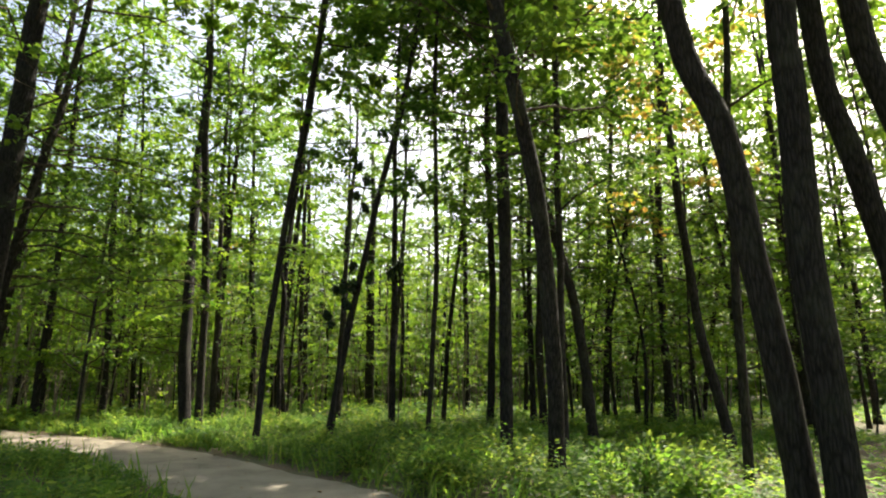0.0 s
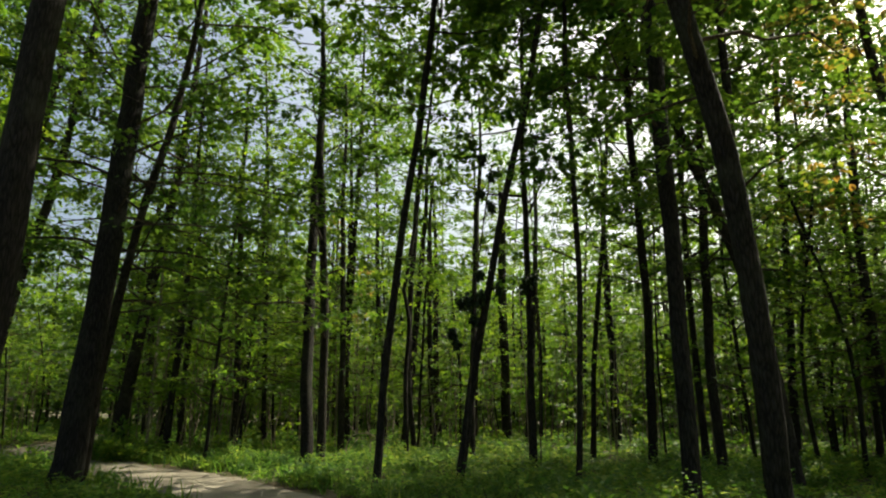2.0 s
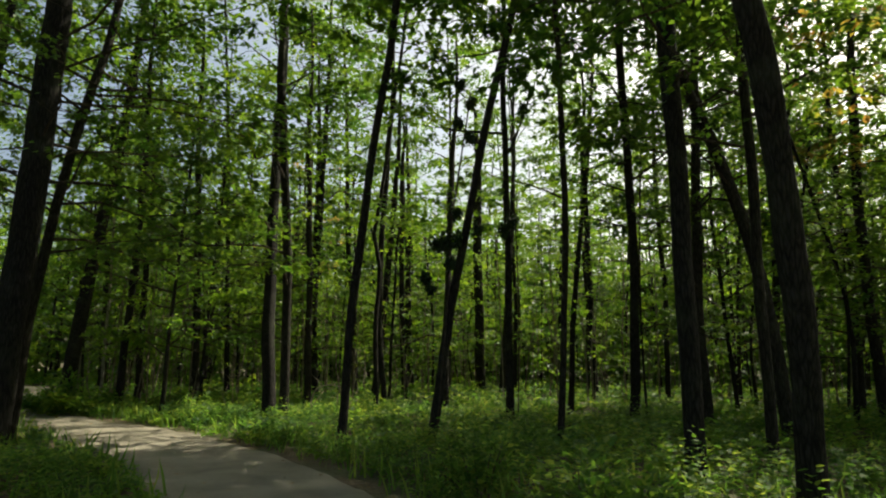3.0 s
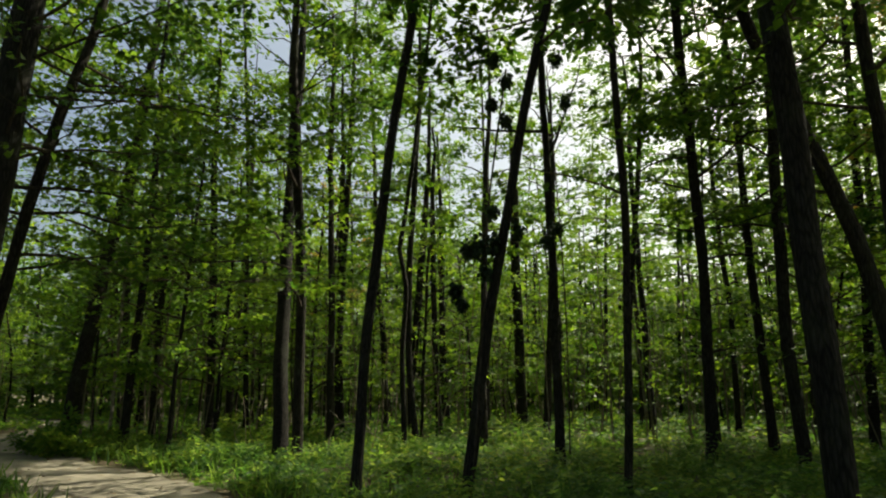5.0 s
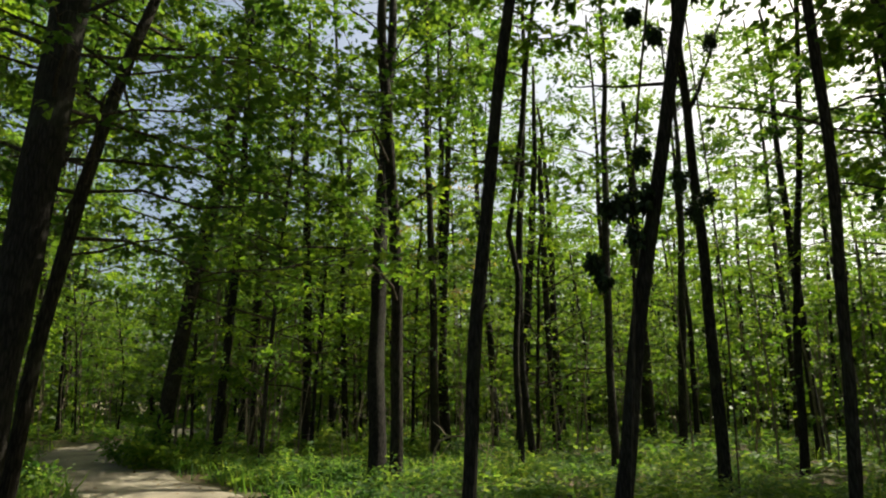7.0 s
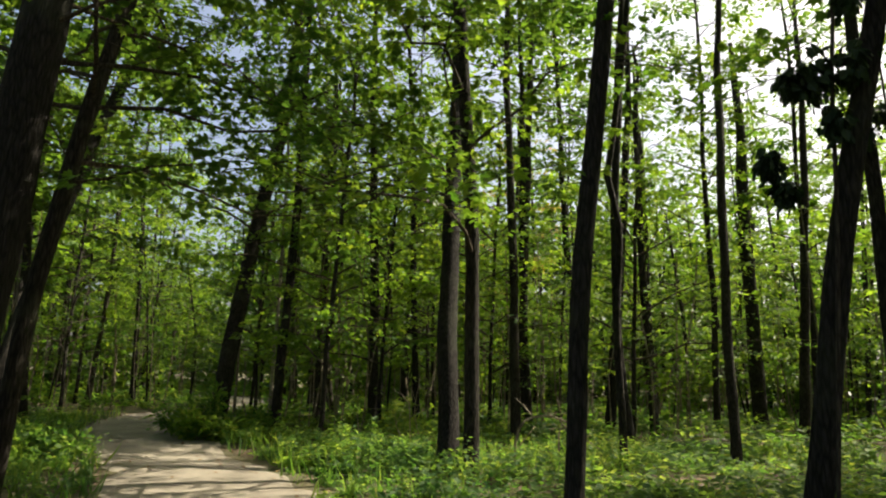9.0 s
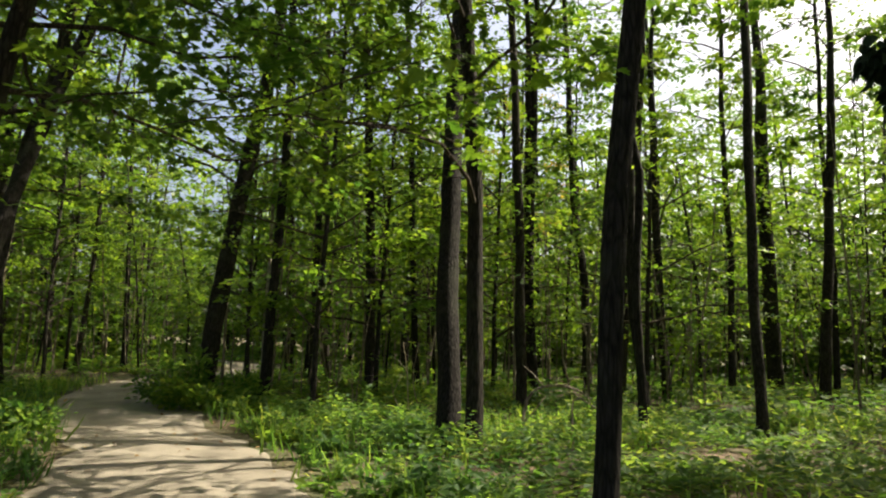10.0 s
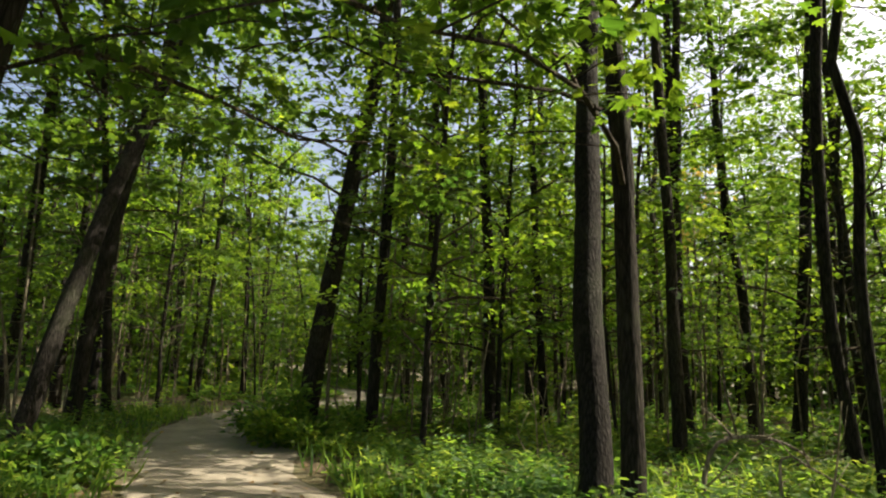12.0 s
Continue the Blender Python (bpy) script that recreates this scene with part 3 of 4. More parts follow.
HERO.append(tree("slim dark-barked forest tree in the deeper woods", [(0.10, 23.96, 0.87), (0.30, 23.94, 3.78), (0.66, 23.91, 6.54)], 0.18, 0.13, low=6.0, reach=2.4, limbs=14, per=4, n=24, leaf=0.22))
HERO.append(tree("sturdy dark-barked forest tree among low herbs", [(1.49, 20.35, 0.30), (1.56, 20.06, 2.50), (1.56, 19.75, 5.00), (1.49, 19.52, 7.00), (1.41, 19.27, 9.20)], 0.24, 0.19, low=4.4, reach=3.4, limbs=36, per=4, n=32, leaf=0.17, top=19.5, cap=4.2))
HERO.append(tree("slim dark-barked forest tree among low herbs", [(-5.24, 21.12, 0.61), (-5.28, 21.13, 2.52), (-5.22, 21.13, 4.17), (-5.40, 21.12, 5.14), (-5.26, 21.13, 5.84)], 0.13, 0.10, low=8.5, reach=2.4, limbs=9, per=4, n=24, leaf=0.17, top=18, cap=3.2))
HERO.append(tree("sturdy dark-barked forest tree in the deeper woods", [(-9.64, 28.26, 0.01), (-9.82, 28.19, 4.86)], 0.25, 0.19, low=5.5, reach=2.4, limbs=15, per=4, n=24, leaf=0.22, kind=KITE))
HERO.append(tree("sturdy dark-barked forest tree in the deeper woods", [(-16.26, 26.75, 0.55), (-16.30, 26.71, 5.04)], 0.26, 0.20, low=5.5, reach=2.4, limbs=15, per=4, n=24, leaf=0.22, kind=KITE))
HERO.append(tree("sturdy dark-barked forest tree in the deeper woods", [(-7.37, 35.59, -0.51), (-7.58, 35.56, 3.92)], 0.36, 0.25, low=5.5, reach=2.4, limbs=15, per=4, n=24, leaf=0.22, kind=KITE))
HERO.append(tree("sturdy dark-barked forest tree in the deeper woods", [(-3.86, 35.20, -0.86), (-3.94, 35.19, 5.41), (-3.99, 35.19, 7.53)], 0.50, 0.40, low=9.5, reach=2.4, limbs=5, per=4, n=24, leaf=0.22, kind=KITE))
HERO.append(tree("sturdy dark-barked forest tree in the deeper woods", [(-2.62, 32.03, -0.04), (-2.27, 32.03, 4.80)], 0.30, 0.21, low=8.5, reach=2.4, limbs=9, per=4, n=24, leaf=0.22, kind=KITE))
HERO.append(tree("sturdy dark-barked forest tree in the deeper woods", [(-18.62, 30.45, -0.02), (-19.03, 30.12, 4.82)], 0.29, 0.20, low=5.5, reach=2.4, limbs=15, per=4, n=24, leaf=0.22, kind=KITE))


MAPLES = [(-12.3, 24.4, 0.2, 9.0), (-17.6, 25.4, -0.3, 8.0), (-10.6, 27.6, 0.1, 9.5), (-13.6, 29.6, -0.2, 9.0), (-20.6, 28.2, 0.2, 8.5), (-6.4, 27.2, 0.2, 8.0), (-19.8, 15.6, 0.3, 8.5), (-22.5, 22.2, -0.2, 9.0), (-14.8, 13.2, 0.3, 9.5), (-11.9, 21.6, 0.2, 10.0), (4.6, 23.2, -0.3, 9.0), (9.0, 19.4, 0.2, 9.0)]
for x, y, lean, top in MAPLES:
    HERO.append(tree("young maple with broad layers of green leaves", [(x, y, 0.3), (x + lean * 0.5, y, 3.0), (x + lean, y + 0.1, 6.0)], 0.12, 0.07, top=top, low=1.7, reach=3.0, limbs=30, per=5, n=17, leaf=0.17, foliage=LEAF, name="maple_tree"))


for x, y, top, foliage in [(-4.9, 31.6, 17.0, LEAF), (-2.2, 34.6, 18.0, LEAF), (1.2, 35.2, 17.5, LEAF), (3.6, 28.2, 17.0, LEAF_DEEP), (8.4, 24.6, 17.0, LEAF_DEEP)]:
    HERO.append(tree("tall slim maple with a full green crown", [(x, y, 0.3), (x + 0.1, y, 4.0), (x, y + 0.15, 8.0)], 0.2, 0.15, top=top, low=5.0, reach=3.3, limbs=28, per=4, n=26, leaf=0.23, foliage=foliage, name="maple_tree"))


# ---- loose growth near the path ----
def vine(label, stem, clumps):
    """Dark hanging clumps of vine leaves on a thin climbing stem."""
    rng = np.random.default_rng(next(SEEDS))
    home = new("climbing_vine")
    home.location = stem[0]
    o = np.array(stem[0])
    s = Shape()
    s.tube(spline(np.array(stem) - o, 0.4), np.full(len(spline(np.array(stem) - o, 0.4)), 0.016), 5)
    part("stem", s, [TWIG], home, "", True)
    for x, y, z, r in clumps:
        s = Shape()
        c = np.array((x, y, z)) - o
        k = int(1100 * r) + 40
        off = rng.normal(size=(k, 3)) * np.array((r * 0.42, r * 0.42, r * 0.62))
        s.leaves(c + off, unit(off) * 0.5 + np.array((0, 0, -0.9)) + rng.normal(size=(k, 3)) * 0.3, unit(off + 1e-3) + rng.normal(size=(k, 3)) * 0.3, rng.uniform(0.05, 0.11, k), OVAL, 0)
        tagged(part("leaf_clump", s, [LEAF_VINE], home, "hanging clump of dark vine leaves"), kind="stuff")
    tagged(home, label, "vine")


def shrub(label, x, y, wide, tall, count, leaf=0.13, foliage=None, name="shrub"):
    rng = np.random.default_rng(next(SEEDS))
    home = new(name)
    home.location = (x, y, float(height(x, y)))
    stems, s = Shape(), Shape()
    for i in range(max(5, int(wide * 7))):
        a, q = rng.uniform(0, 6.28), math.sqrt(rng.uniform(0, 1))
        tip = np.array((math.cos(a) * q * wide, math.sin(a) * q * wide * 0.8, tall * rng.uniform(0.7, 1.1) * math.sqrt(max(0.1, 1 - q * q * 0.8))))
        stems.tube([tip * (0.25, 0.25, 0) - (0, 0, 0.05), tip * (0.6, 0.6, 0.55), tip], [0.012, 0.009, 0.004], 4, 0, close=False)
        for t in np.linspace(0.35, 1, 5):
            k = max(3, int(count / (wide * 35)))
            off = rng.normal(size=(k, 3)) * (0.14, 0.14, 0.08)
            s.leaves(tip * (0.6 + 0.4 * t, 0.6 + 0.4 * t, t) + off, unit(off) + (0, 0, 0.15), np.array((0, 0, 1.0)) + rng.normal(size=(k, 3)) * 0.4, leaf * rng.uniform(0.6, 1.2, k), OVAL, 0)
    part("stems", stems, [TWIG], home)
    part("foliage", s, [foliage or LEAF_LOW], home, "broad green leaves")
    tagged(home, label, "shrub" if name == "shrub" else "herb")


def dead_branch(label, pts, r, twigs=3, name="dead_branch"):
    rng = np.random.default_rng(next(SEEDS))
    home = new(name)
    if pts[0][2] < 1.05:
        pts = [(pts[0][0], pts[0][1], -0.04)] + list(pts)
    home.location = pts[0]
    line = spline(np.array(pts) - np.array(pts[0]), 0.12)
    s = Shape()
    s.tube(line, np.linspace(r, r * 0.35, len(line)), 6, 0, rng, 0.08)
    part("stem", s, [DEADWOOD], home, "", True)
    for i in range(twigs):
        c = line[int(len(line) * rng.uniform(0.3, 0.9))]
        way = unit(rng.normal(size=3) * (1, 1, 0.5) + (0, 0, 0.6)) * rng.uniform(0.25, 0.55)
        s = Shape()
        s.tube([c, c + way * 0.5 + rng.normal(size=3) * 0.04, c + way], [r * 0.45, r * 0.32, r * 0.15], 5)
        part("twig", s, [DEADWOOD], home, "", True)
    tagged(home, label, "dead branch")


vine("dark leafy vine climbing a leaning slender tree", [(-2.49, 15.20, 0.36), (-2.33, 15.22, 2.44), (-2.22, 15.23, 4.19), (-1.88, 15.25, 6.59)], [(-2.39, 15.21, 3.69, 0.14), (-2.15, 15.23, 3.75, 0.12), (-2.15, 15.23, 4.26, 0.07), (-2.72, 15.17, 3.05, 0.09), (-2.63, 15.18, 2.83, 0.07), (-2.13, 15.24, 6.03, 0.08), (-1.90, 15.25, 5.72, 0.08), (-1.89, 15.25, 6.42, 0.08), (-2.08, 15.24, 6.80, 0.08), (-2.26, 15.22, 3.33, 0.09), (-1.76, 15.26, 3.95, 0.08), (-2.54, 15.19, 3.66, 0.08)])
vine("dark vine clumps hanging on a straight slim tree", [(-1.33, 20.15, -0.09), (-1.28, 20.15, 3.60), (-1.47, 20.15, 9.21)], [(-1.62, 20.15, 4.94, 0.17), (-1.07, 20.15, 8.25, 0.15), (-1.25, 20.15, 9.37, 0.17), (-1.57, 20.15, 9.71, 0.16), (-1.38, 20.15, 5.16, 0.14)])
shrub("dense dark green shrub at the foot of a leaning tree", -14.26, 20.76, 1.2, 0.95, 2600)
shrub("leafy green shrub on the sunny verge", -14.25, 21.70, 0.8, 0.7, 900)
shrub("dark green shrub beside the path", -13.3, 15.9, 1.2, 0.6, 1500, 0.1)
shrub("tall herb with pale green leaves", 0.04, 9.50, 0.38, 0.72, 420, 0.085, None, "tall_herb")
shrub("tall herb with pale green leaves", -0.26, 9.20, 0.38, 0.72, 420, 0.085, None, "tall_herb")
shrub("tall herb with pale green leaves", 2.19, 9.24, 0.38, 0.72, 420, 0.085, None, "tall_herb")
shrub("tall herb with pale green leaves", 2.40, 8.16, 0.38, 0.72, 420, 0.085, None, "tall_herb")
shrub("tall herb with pale green leaves", -1.28, 10.92, 0.38, 0.72, 420, 0.085, None, "tall_herb")
shrub("tall herb with pale green leaves", 2.82, 7.49, 0.38, 0.72, 420, 0.085, None, "tall_herb")
dead_branch("pale dead branch arched over the herbs", [(-6.59, 19.82, 0.50), (-6.46, 19.86, 0.83), (-6.17, 19.93, 0.92), (-5.89, 19.99, 0.88), (-5.68, 20.02, 0.76)], 0.03, 3)
dead_branch("pale dead branch lying in the herbs", [(-5.92, 19.98, 0.73), (-5.69, 20.02, 0.68), (-5.33, 20.07, 0.48)], 0.020, 2)
dead_branch("thin pale dead stem on the verge", [(-9.93, 22.16, 0.13), (-9.97, 22.13, 0.90), (-10.05, 22.08, 1.47)], 0.016, 3)
dead_branch("thin pale dead stem on the verge", [(-9.84, 22.44, 0.08), (-9.97, 22.37, 0.72), (-9.89, 22.41, 1.44)], 0.014, 3)
dead_branch("thin pale dead stem on the verge", [(-9.94, 21.92, 0.11), (-10.09, 21.83, 0.48), (-10.11, 21.81, 0.74)], 0.014, 2)
dead_branch("thin pale dead stem on the verge", [(-11.12, 21.98, -0.06), (-11.15, 21.95, 0.48), (-11.18, 21.93, 1.03)], 0.014, 2)
dead_branch("thin pale dead stem on the verge", [(-5.49, 19.50, 0.28), (-5.39, 19.53, 0.76), (-5.32, 19.54, 1.31)], 0.014, 3)
dead_branch("pale bare dead stem in the woods", [(-15.39, 22.42, 0.05), (-15.40, 22.41, 2.15), (-15.36, 22.45, 2.92)], 0.050, 0)


# ---- filler woods ----
def variant(kind, seed):
    """A tree of the deeper woods, at the origin, to be copied."""
    rng = np.random.default_rng(seed)
    home = new("tree")
    if kind in ("tall", "sky_screen"):
        top = rng.uniform(14, 19)
        lean = rng.normal(size=2) * 0.04
        line = spline([(0, 0, -0.2), (lean[0] * 4 + rng.normal() * 0.08, lean[1] * 4, 4), (lean[0] * 9, lean[1] * 9 + rng.normal() * 0.15, 9), (lean[0] * top, lean[1] * top, top)], 0.9)
        d = rng.uniform(0.13, 0.27)
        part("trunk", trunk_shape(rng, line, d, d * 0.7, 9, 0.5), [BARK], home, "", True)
        low, reach = rng.uniform(3.6, 6.8), rng.uniform(2.6, 3.6)
        s = crown(rng, line, low, top - 0.3, reach, 19, 4, *((41, 0.195) if kind == "tall" else (12, 0.36)), KITE)
        part("crown", s, [TWIG, LEAF if seed % 2 else LEAF_DEEP], home, "green leaves on thin branches")
        tagged(home, "tall slender forest tree with dark bark and green crown", "tree", "trees of the deeper woods")
    else:
        top = rng.uniform(5, 9)
        line = spline([(0, 0, -0.15), (rng.normal() * 0.15, rng.normal() * 0.15, top * 0.4), (rng.normal() * 0.4, rng.normal() * 0.4, top)], 0.7)
        d = rng.uniform(0.06, 0.11)
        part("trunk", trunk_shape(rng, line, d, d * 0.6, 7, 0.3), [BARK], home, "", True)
        s = crown(rng, line, 1.9, top, rng.uniform(1.6, 2.5), 20, 4, 28, 0.135, KITE, 0.2)
        part("crown", s, [TWIG, LEAF], home, "layers of bright green leaves")
        tagged(home, "young understory tree with layered bright green leaves", "tree", "understory saplings")
    return home


def scatter():
    rng = np.random.default_rng(77)
    tall = [variant("tall", 31 + i) for i in range(7)]
    small = [variant("small", 61 + i) for i in range(6)]
    # coarse-leaved trees for out of view, only there to hold back sky light
    sky_screen = [variant("sky_screen", 91 + i) for i in range(3)]
    used = [(h.location.x, h.location.y) for h in HERO]
    first = {id(v): True for v in tall + small + sky_screen}

    def place(kinds, count, near, far, gap, half, clear, mid=14):
        done = tries = 0
        while done < count and tries < 20000:
            tries += 1
            a, r = radians(rng.uniform(-half, half) + mid), math.sqrt(rng.uniform(near * near, far * far))
            x, y = -1.5 - r * math.sin(a), 6 + r * math.cos(a)
            if off_path(x, y) < 2.6 or (y > 4 and math.hypot(x + 4.3, y - 12.9) < 11) or any((x - u) ** 2 + (y - w) ** 2 < gap * gap for u, w in used):
                continue
            along = min(24.0, max(0.0, (x + 9.2) * 0.616 + (y - 18.4) * 0.788))
            if math.hypot(x + 9.2 - along * 0.616, y - 18.4 - along * 0.788) < (4.6 if along < 8 else 4.0):
                continue
            if clear and math.hypot((x + 0.5) * 0.81 - (y - 33) * 0.59, 0.55 * ((x + 0.5) * 0.59 + (y - 33) * 0.81)) < 5.5:
                continue
            v = kinds[int(rng.integers(len(kinds)))]
            m = pose(x, y, float(height(x, y)), rng.normal() * 1.5, rng.normal() * 1.5, rng.uniform(0, 360)) @ Matrix.Scale(rng.uniform(0.8, 1.18), 4)
            if first.get(id(v)):
                v.matrix_basis, first[id(v)] = m, False
            else:
                copy_thing(v, m)
            used.append((x, y))
            done += 1

    place(tall, 19, 28, 56, 1.8, 13, False, 45)
    place(tall, 6, 14, 24, 2.0, 11, False, -38)
    place(tall, 9, 14, 27, 2.2, 11, False, 74)
    place(small, 9, 11, 22, 1.6, 13, False, -36)
    place(tall, 5, 17, 27, 1.8, 9, False, 50)
    place(tall, 76, 20, 50, 2.0, 50, True)
    # trees all round; those behind the walk are unseen, added for shade
    place(tall, 10, 14, 32, 4.0, 180, True)
    place(tall, 10, 12, 28, 2.0, 18, False, -32)
    # mostly unseen trees added behind and beside the walk to darken the ground
    place(sky_screen, 34, 9, 28, 2.8, 112, False, 194)
    place(small, 98, 16, 46, 1.4, 50, False)


scatter()


def far_woods():
    """The depth of the woods, where stems cannot be counted any more."""
    rng = np.random.default_rng(9)
    s = Shape()
    for _ in range(240):
        a, r = radians(rng.uniform(-62, 62) + 14), rng.uniform(46, 75)
        x, y = -1.5 - r * math.sin(a), 6 + r * math.cos(a)
        if off_path(x, y) < 2.5:
            continue
        top, d = rng.uniform(9, 17), rng.uniform(0.16, 0.36)
        lean = rng.normal(size=2) * 0.5
        s.tube([(x, y, -0.2), (x + lean[0] * 0.4, y + lean[1] * 0.4, top * 0.5), (x + lean[0], y + lean[1], top)], [d * 0.5, d * 0.42, d * 0.2], 6, 0, close=False)
    def mass(count, clumps, r0, r1, z0, z1, power, small, large, spread):
        ca, cr = np.radians(rng.uniform(-64, 64, clumps) + 14), rng.uniform(r0, r1, clumps)
        cx, cy, cz = -1.5 - cr * np.sin(ca), 6 + cr * np.cos(ca), z0 + (z1 - z0) * rng.uniform(0, 1, clumps) ** power
        free = np.flatnonzero(off_path(cx, cy) > 3.5)
        k = free[rng.integers(0, len(free), count)]
        p = np.stack([cx[k], cy[k], cz[k]], -1) + rng.normal(size=(count, 3)) * np.array((spread, spread, spread * 0.45))
        p[:, 2] = np.maximum(p[:, 2], 0.2)
        s.leaves(p, rng.normal(size=(count, 3)) * (1, 1, 0.4), np.array((0, 0, 1.0)) + rng.normal(size=(count, 3)) * 0.6, rng.uniform(small, large, count), KITE, 1)

    mass(54000, 1500, 47, 80, 1.5, 16, 1.2, 0.4, 0.85, 1.5)
    mass(34000, 1100, 38, 72, 0.3, 3.2, 1.0, 0.25, 0.6, 0.9)
    mass(52000, 1300, 44, 76, 1.0, 11, 1.0, 0.45, 0.9, 1.6)
    tagged(part("distant_woods", s, [BARK, LEAF_DEEP], None, "dense distant woods of thin stems and leaves"), category="woods", kind="stuff")


far_woods()


def thicket():
    """Thin pale saplings and dead stems between the trees, too many to count."""
    rng = np.random.default_rng(14)
    s = Shape()
    done = 0
    while done < 420:
        a, r = radians(rng.uniform(-40, 66) + 8), rng.uniform(19, 46)
        x, y = -1.5 - r * math.sin(a), 6 + r * math.cos(a)
        if off_path(x, y) < 2.2:
            continue
        top, d, z = rng.uniform(1.6, 6.5), rng.uniform(0.03, 0.085), float(height(x, y))
        lean = rng.normal(size=2) * 0.32
        kink = rng.normal(size=2) * 0.1
        s.tube([(x, y, z - 0.1), (x + lean[0] * 0.3 + kink[0], y + lean[1] * 0.3 + kink[1], z + top * 0.4), (x + lean[0] * 0.7, y + lean[1] * 0.7, z + top * 0.75), (x + lean[0], y + lean[1], z + top)], [d * 0.5, d * 0.45, d * 0.35, d * 0.2], 5, 0, close=False)
        if rng.uniform() < 0.5:
            h = rng.uniform(0.4, 0.8)
            q = np.array((x + lean[0] * h, y + lean[1] * h, z + top * h))
            w = rng.normal(size=3) * (0.5, 0.5, 0.1) + (0, 0, 0.4)
            s.tube([q, q + w * 0.5, q + w], [d * 0.25, d * 0.18, d * 0.1], 4, 0, close=False)
        if rng.uniform() < 0.72:
            for h in np.linspace(0.3, 1.0, 3 + int(top)):
                a = rng.uniform(0, 6.28)
                out = np.array((math.cos(a), math.sin(a), 0.05))
                q = np.array((x + lean[0] * h, y + lean[1] * h, z + top * h))
                reach = rng.uniform(0.3, 1.0)
                s.tube([q, q + out * reach], [d * 0.15, d * 0.08], 3, 0, close=False)
                spray(s, rng, q + out * reach, out, int(rng.integers(8, 24)), 0.15, 0.42, KITE, 1)
        done += 1
    tagged(part("sapling_thicket", s, [BARK_THIN, LEAF], None, "thin greyish leafy saplings and bare stems between the trees"), category="saplings", kind="stuff")


thicket()


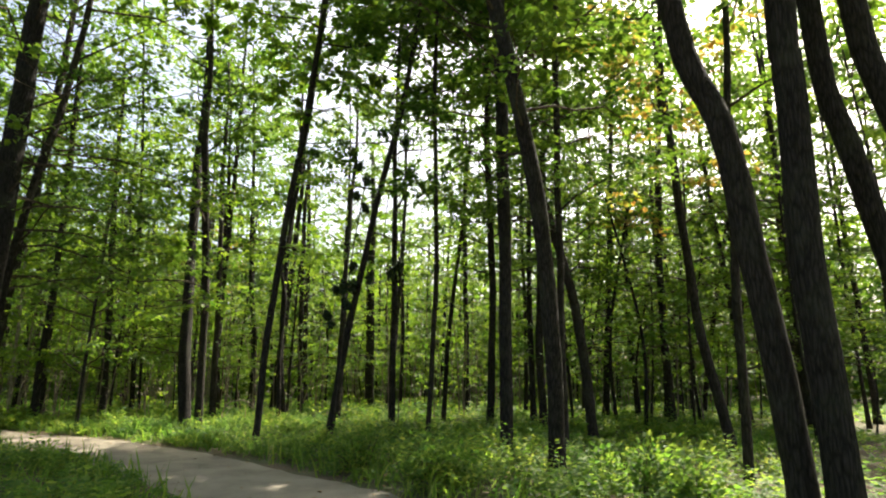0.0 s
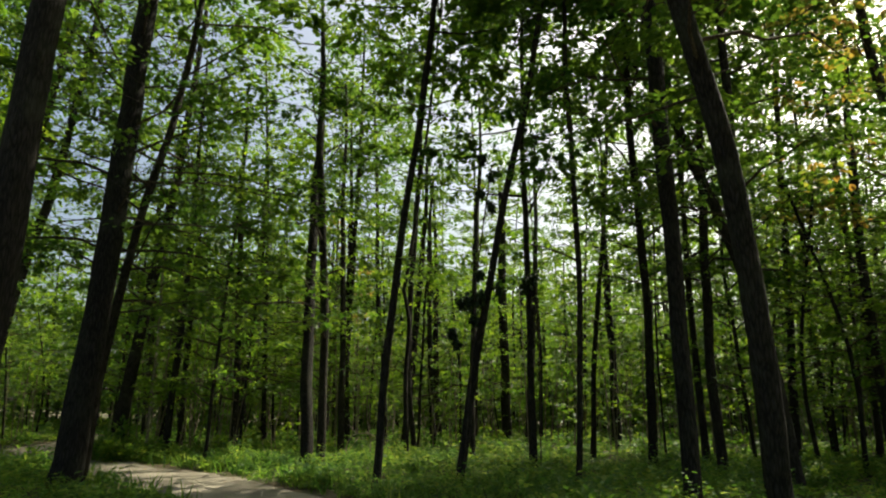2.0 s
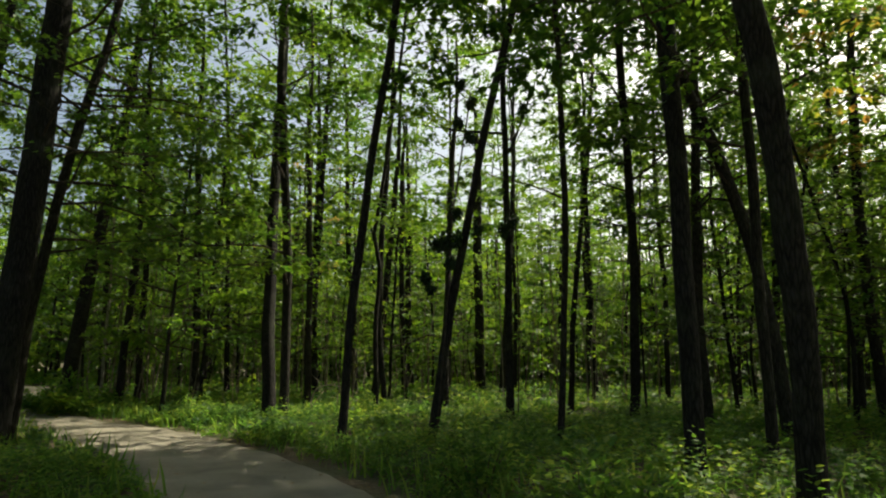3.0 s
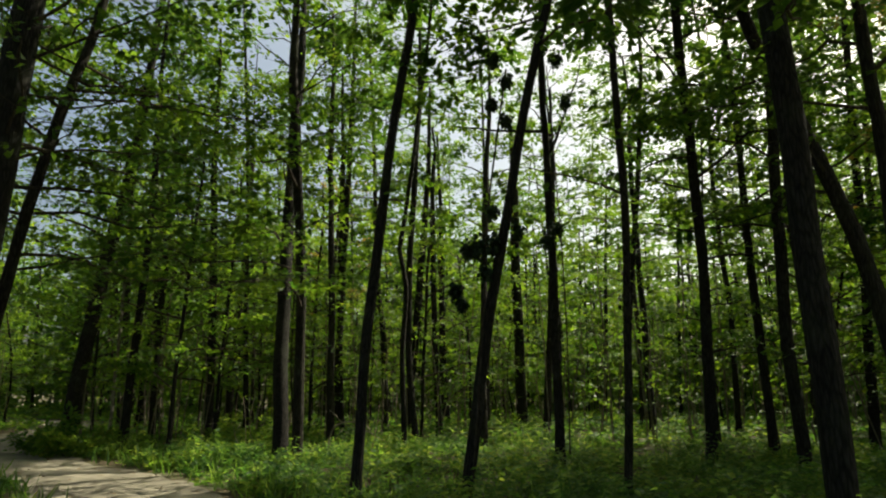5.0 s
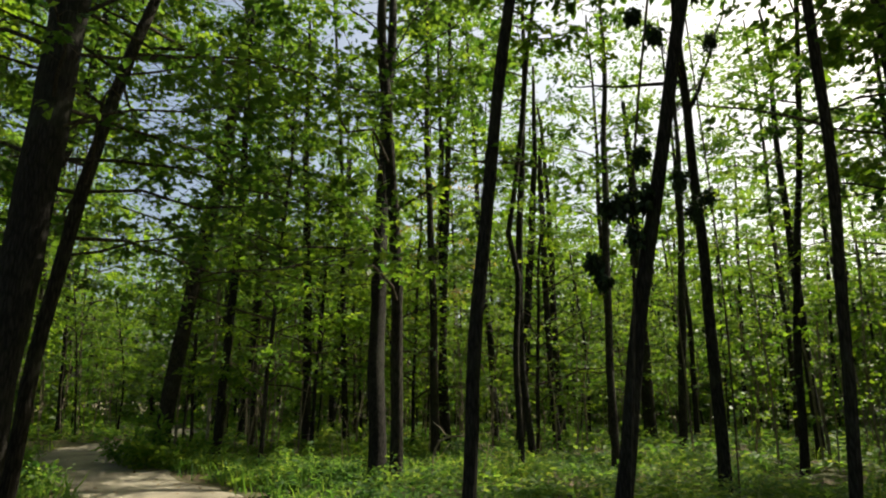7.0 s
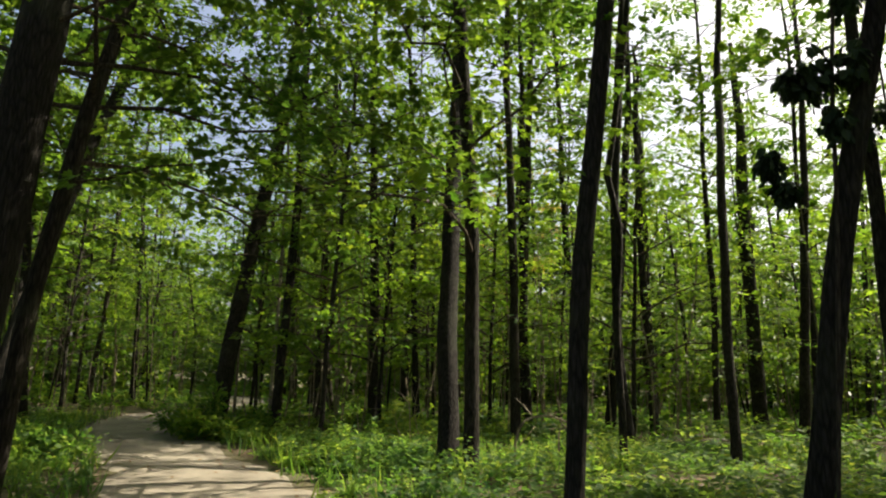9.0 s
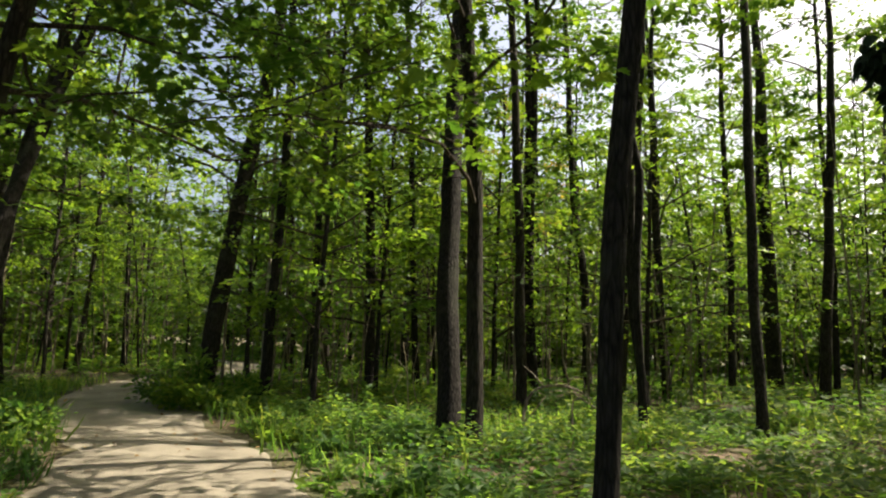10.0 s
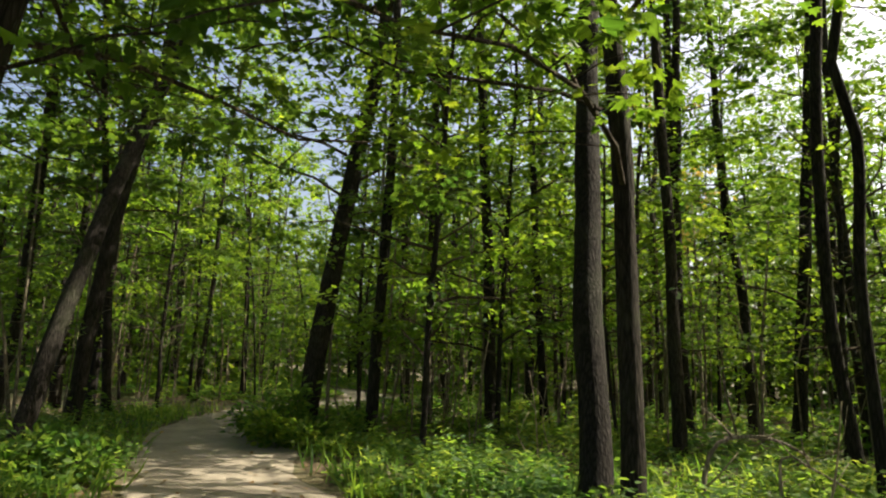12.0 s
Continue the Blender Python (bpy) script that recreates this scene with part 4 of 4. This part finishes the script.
# ---- undergrowth ----
def undergrowth():
    rng = np.random.default_rng(21)
    s = Shape()

    def herbs(n, xr, yr, size, leaves, kind, tall):
        x, y = rng.uniform(*xr, n), rng.uniform(*yr, n)
        d = off_path(x, y)
        clumpy = np.sin(x * 0.9 + 1.7 * np.sin(y * 0.5)) * np.cos(y * 0.8 + np.sin(x * 0.6)) + rng.normal(size=n) * 0.5
        keep = (d > 1.18 + rng.uniform(0, 0.5, n)) & (clumpy > -0.5)
        x, y, d = x[keep], y[keep], d[keep]
        h = tall * rng.uniform(0.45, 1.25, len(x)) * (0.85 + 0.4 * np.sin(x * 1.1 + 0.8 * y) * np.sin(0.9 * y - 0.5 * x + 1)) * np.clip(0.35 + (d - 1.3) * 0.6, 0.35, 1)
        z = height(x, y)
        k = leaves
        f = (np.arange(k) + 0.6) / k
        az = rng.uniform(0, 6.28, len(x))[:, None] + np.arange(k)[None, :] * 2.4
        lean = rng.normal(size=(len(x), 2)) * 0.18
        px = x[:, None] + lean[:, :1] * h[:, None] * f + 0.03 * np.cos(az)
        py = y[:, None] + lean[:, 1:] * h[:, None] * f + 0.03 * np.sin(az)
        pz = z[:, None] + h[:, None] * (0.2 + 0.8 * f)
        rise = rng.uniform(-0.2, 0.55, az.shape)
        way = np.stack([np.cos(az), np.sin(az), rise], -1).reshape(-1, 3)
        nrm = np.array((0, 0, 1.0)) + rng.normal(size=way.shape) * 0.3
        s.leaves(np.stack([px, py, pz], -1).reshape(-1, 3), way, nrm, size * rng.uniform(0.6, 1.3, way.shape[0]), kind, 0)

    herbs(6200, (-13, 5), (4, 22), 0.075, 18, OVAL, 0.40)
    herbs(4600, (-17, 11), (-1, 26), 0.10, 13, KITE, 0.38)
    herbs(5200, (-22, 12), (15, 27), 0.13, 12, KITE, 0.38)
    herbs(700, (-14, 8), (6, 22), 0.09, 24, OVAL, 0.66)
    herbs(6000, (-36, 24), (25, 50), 0.22, 10, KITE, 0.5)
    herbs(2600, (-62, -30), (12, 52), 0.4, 8, KITE, 0.8)
    tagged(part("undergrowth", s, [LEAF_LOW], None, "knee-high green leafy herbs covering the forest floor"), category="undergrowth", kind="stuff")

    s = Shape()
    n = 26000
    x, y = rng.uniform(-22, 8, n), rng.uniform(5, 32, n)
    d = off_path(x, y)
    keep = (d > 1.05 + rng.uniform(0, 0.3, n)) & ((d < 3.0) | (np.sin(x * 0.7) * np.cos(y * 0.6) > 0.2))
    x, y = x[keep], y[keep]
    p = np.stack([x, y, height(x, y) - 0.01], -1)
    way = rng.normal(size=p.shape) * 0.35
    way[:, 2] = 1
    s.leaves(p, way, np.stack([rng.normal(size=len(x)), rng.normal(size=len(x)), np.full(len(x), 0.2)], -1), rng.uniform(0.15, 0.5, len(x)), BLADE, 0)
    tagged(part("grass", s, [LEAF_LOW], None, "long thin green grass along the path"), category="grass", kind="stuff")


undergrowth()


def fallen_leaves():
    """Dry brown leaves strewn on the path and its edges."""
    rng = np.random.default_rng(33)
    s = Shape()
    k = rng.integers(0, len(PATH), 4200)
    p = PATH[k] + rng.normal(size=(4200, 2)) * 1.1
    keep = (p[:, 1] > -4) & (p[:, 1] < 30) & (off_path(p[:, 0], p[:, 1]) > rng.uniform(0.1, 1.9, 4200))
    p = p[keep][:1500]
    m = len(p)
    d = rng.normal(size=(m, 3)) * (1, 1, 0.12)
    s.leaves(np.column_stack([p, np.maximum(height(p[:, 0], p[:, 1]), 0.012) + rng.uniform(0.012, 0.03, m)]), d, np.array((0, 0, 1.0)) + rng.normal(size=(m, 3)) * 0.18, rng.uniform(0.05, 0.1, m), OVAL, 0)
    tagged(part("fallen_leaves", s, [LEAF_DRY], None, "dry brown fallen leaves strewn along the path"), category="leaf litter", kind="stuff")


fallen_leaves()
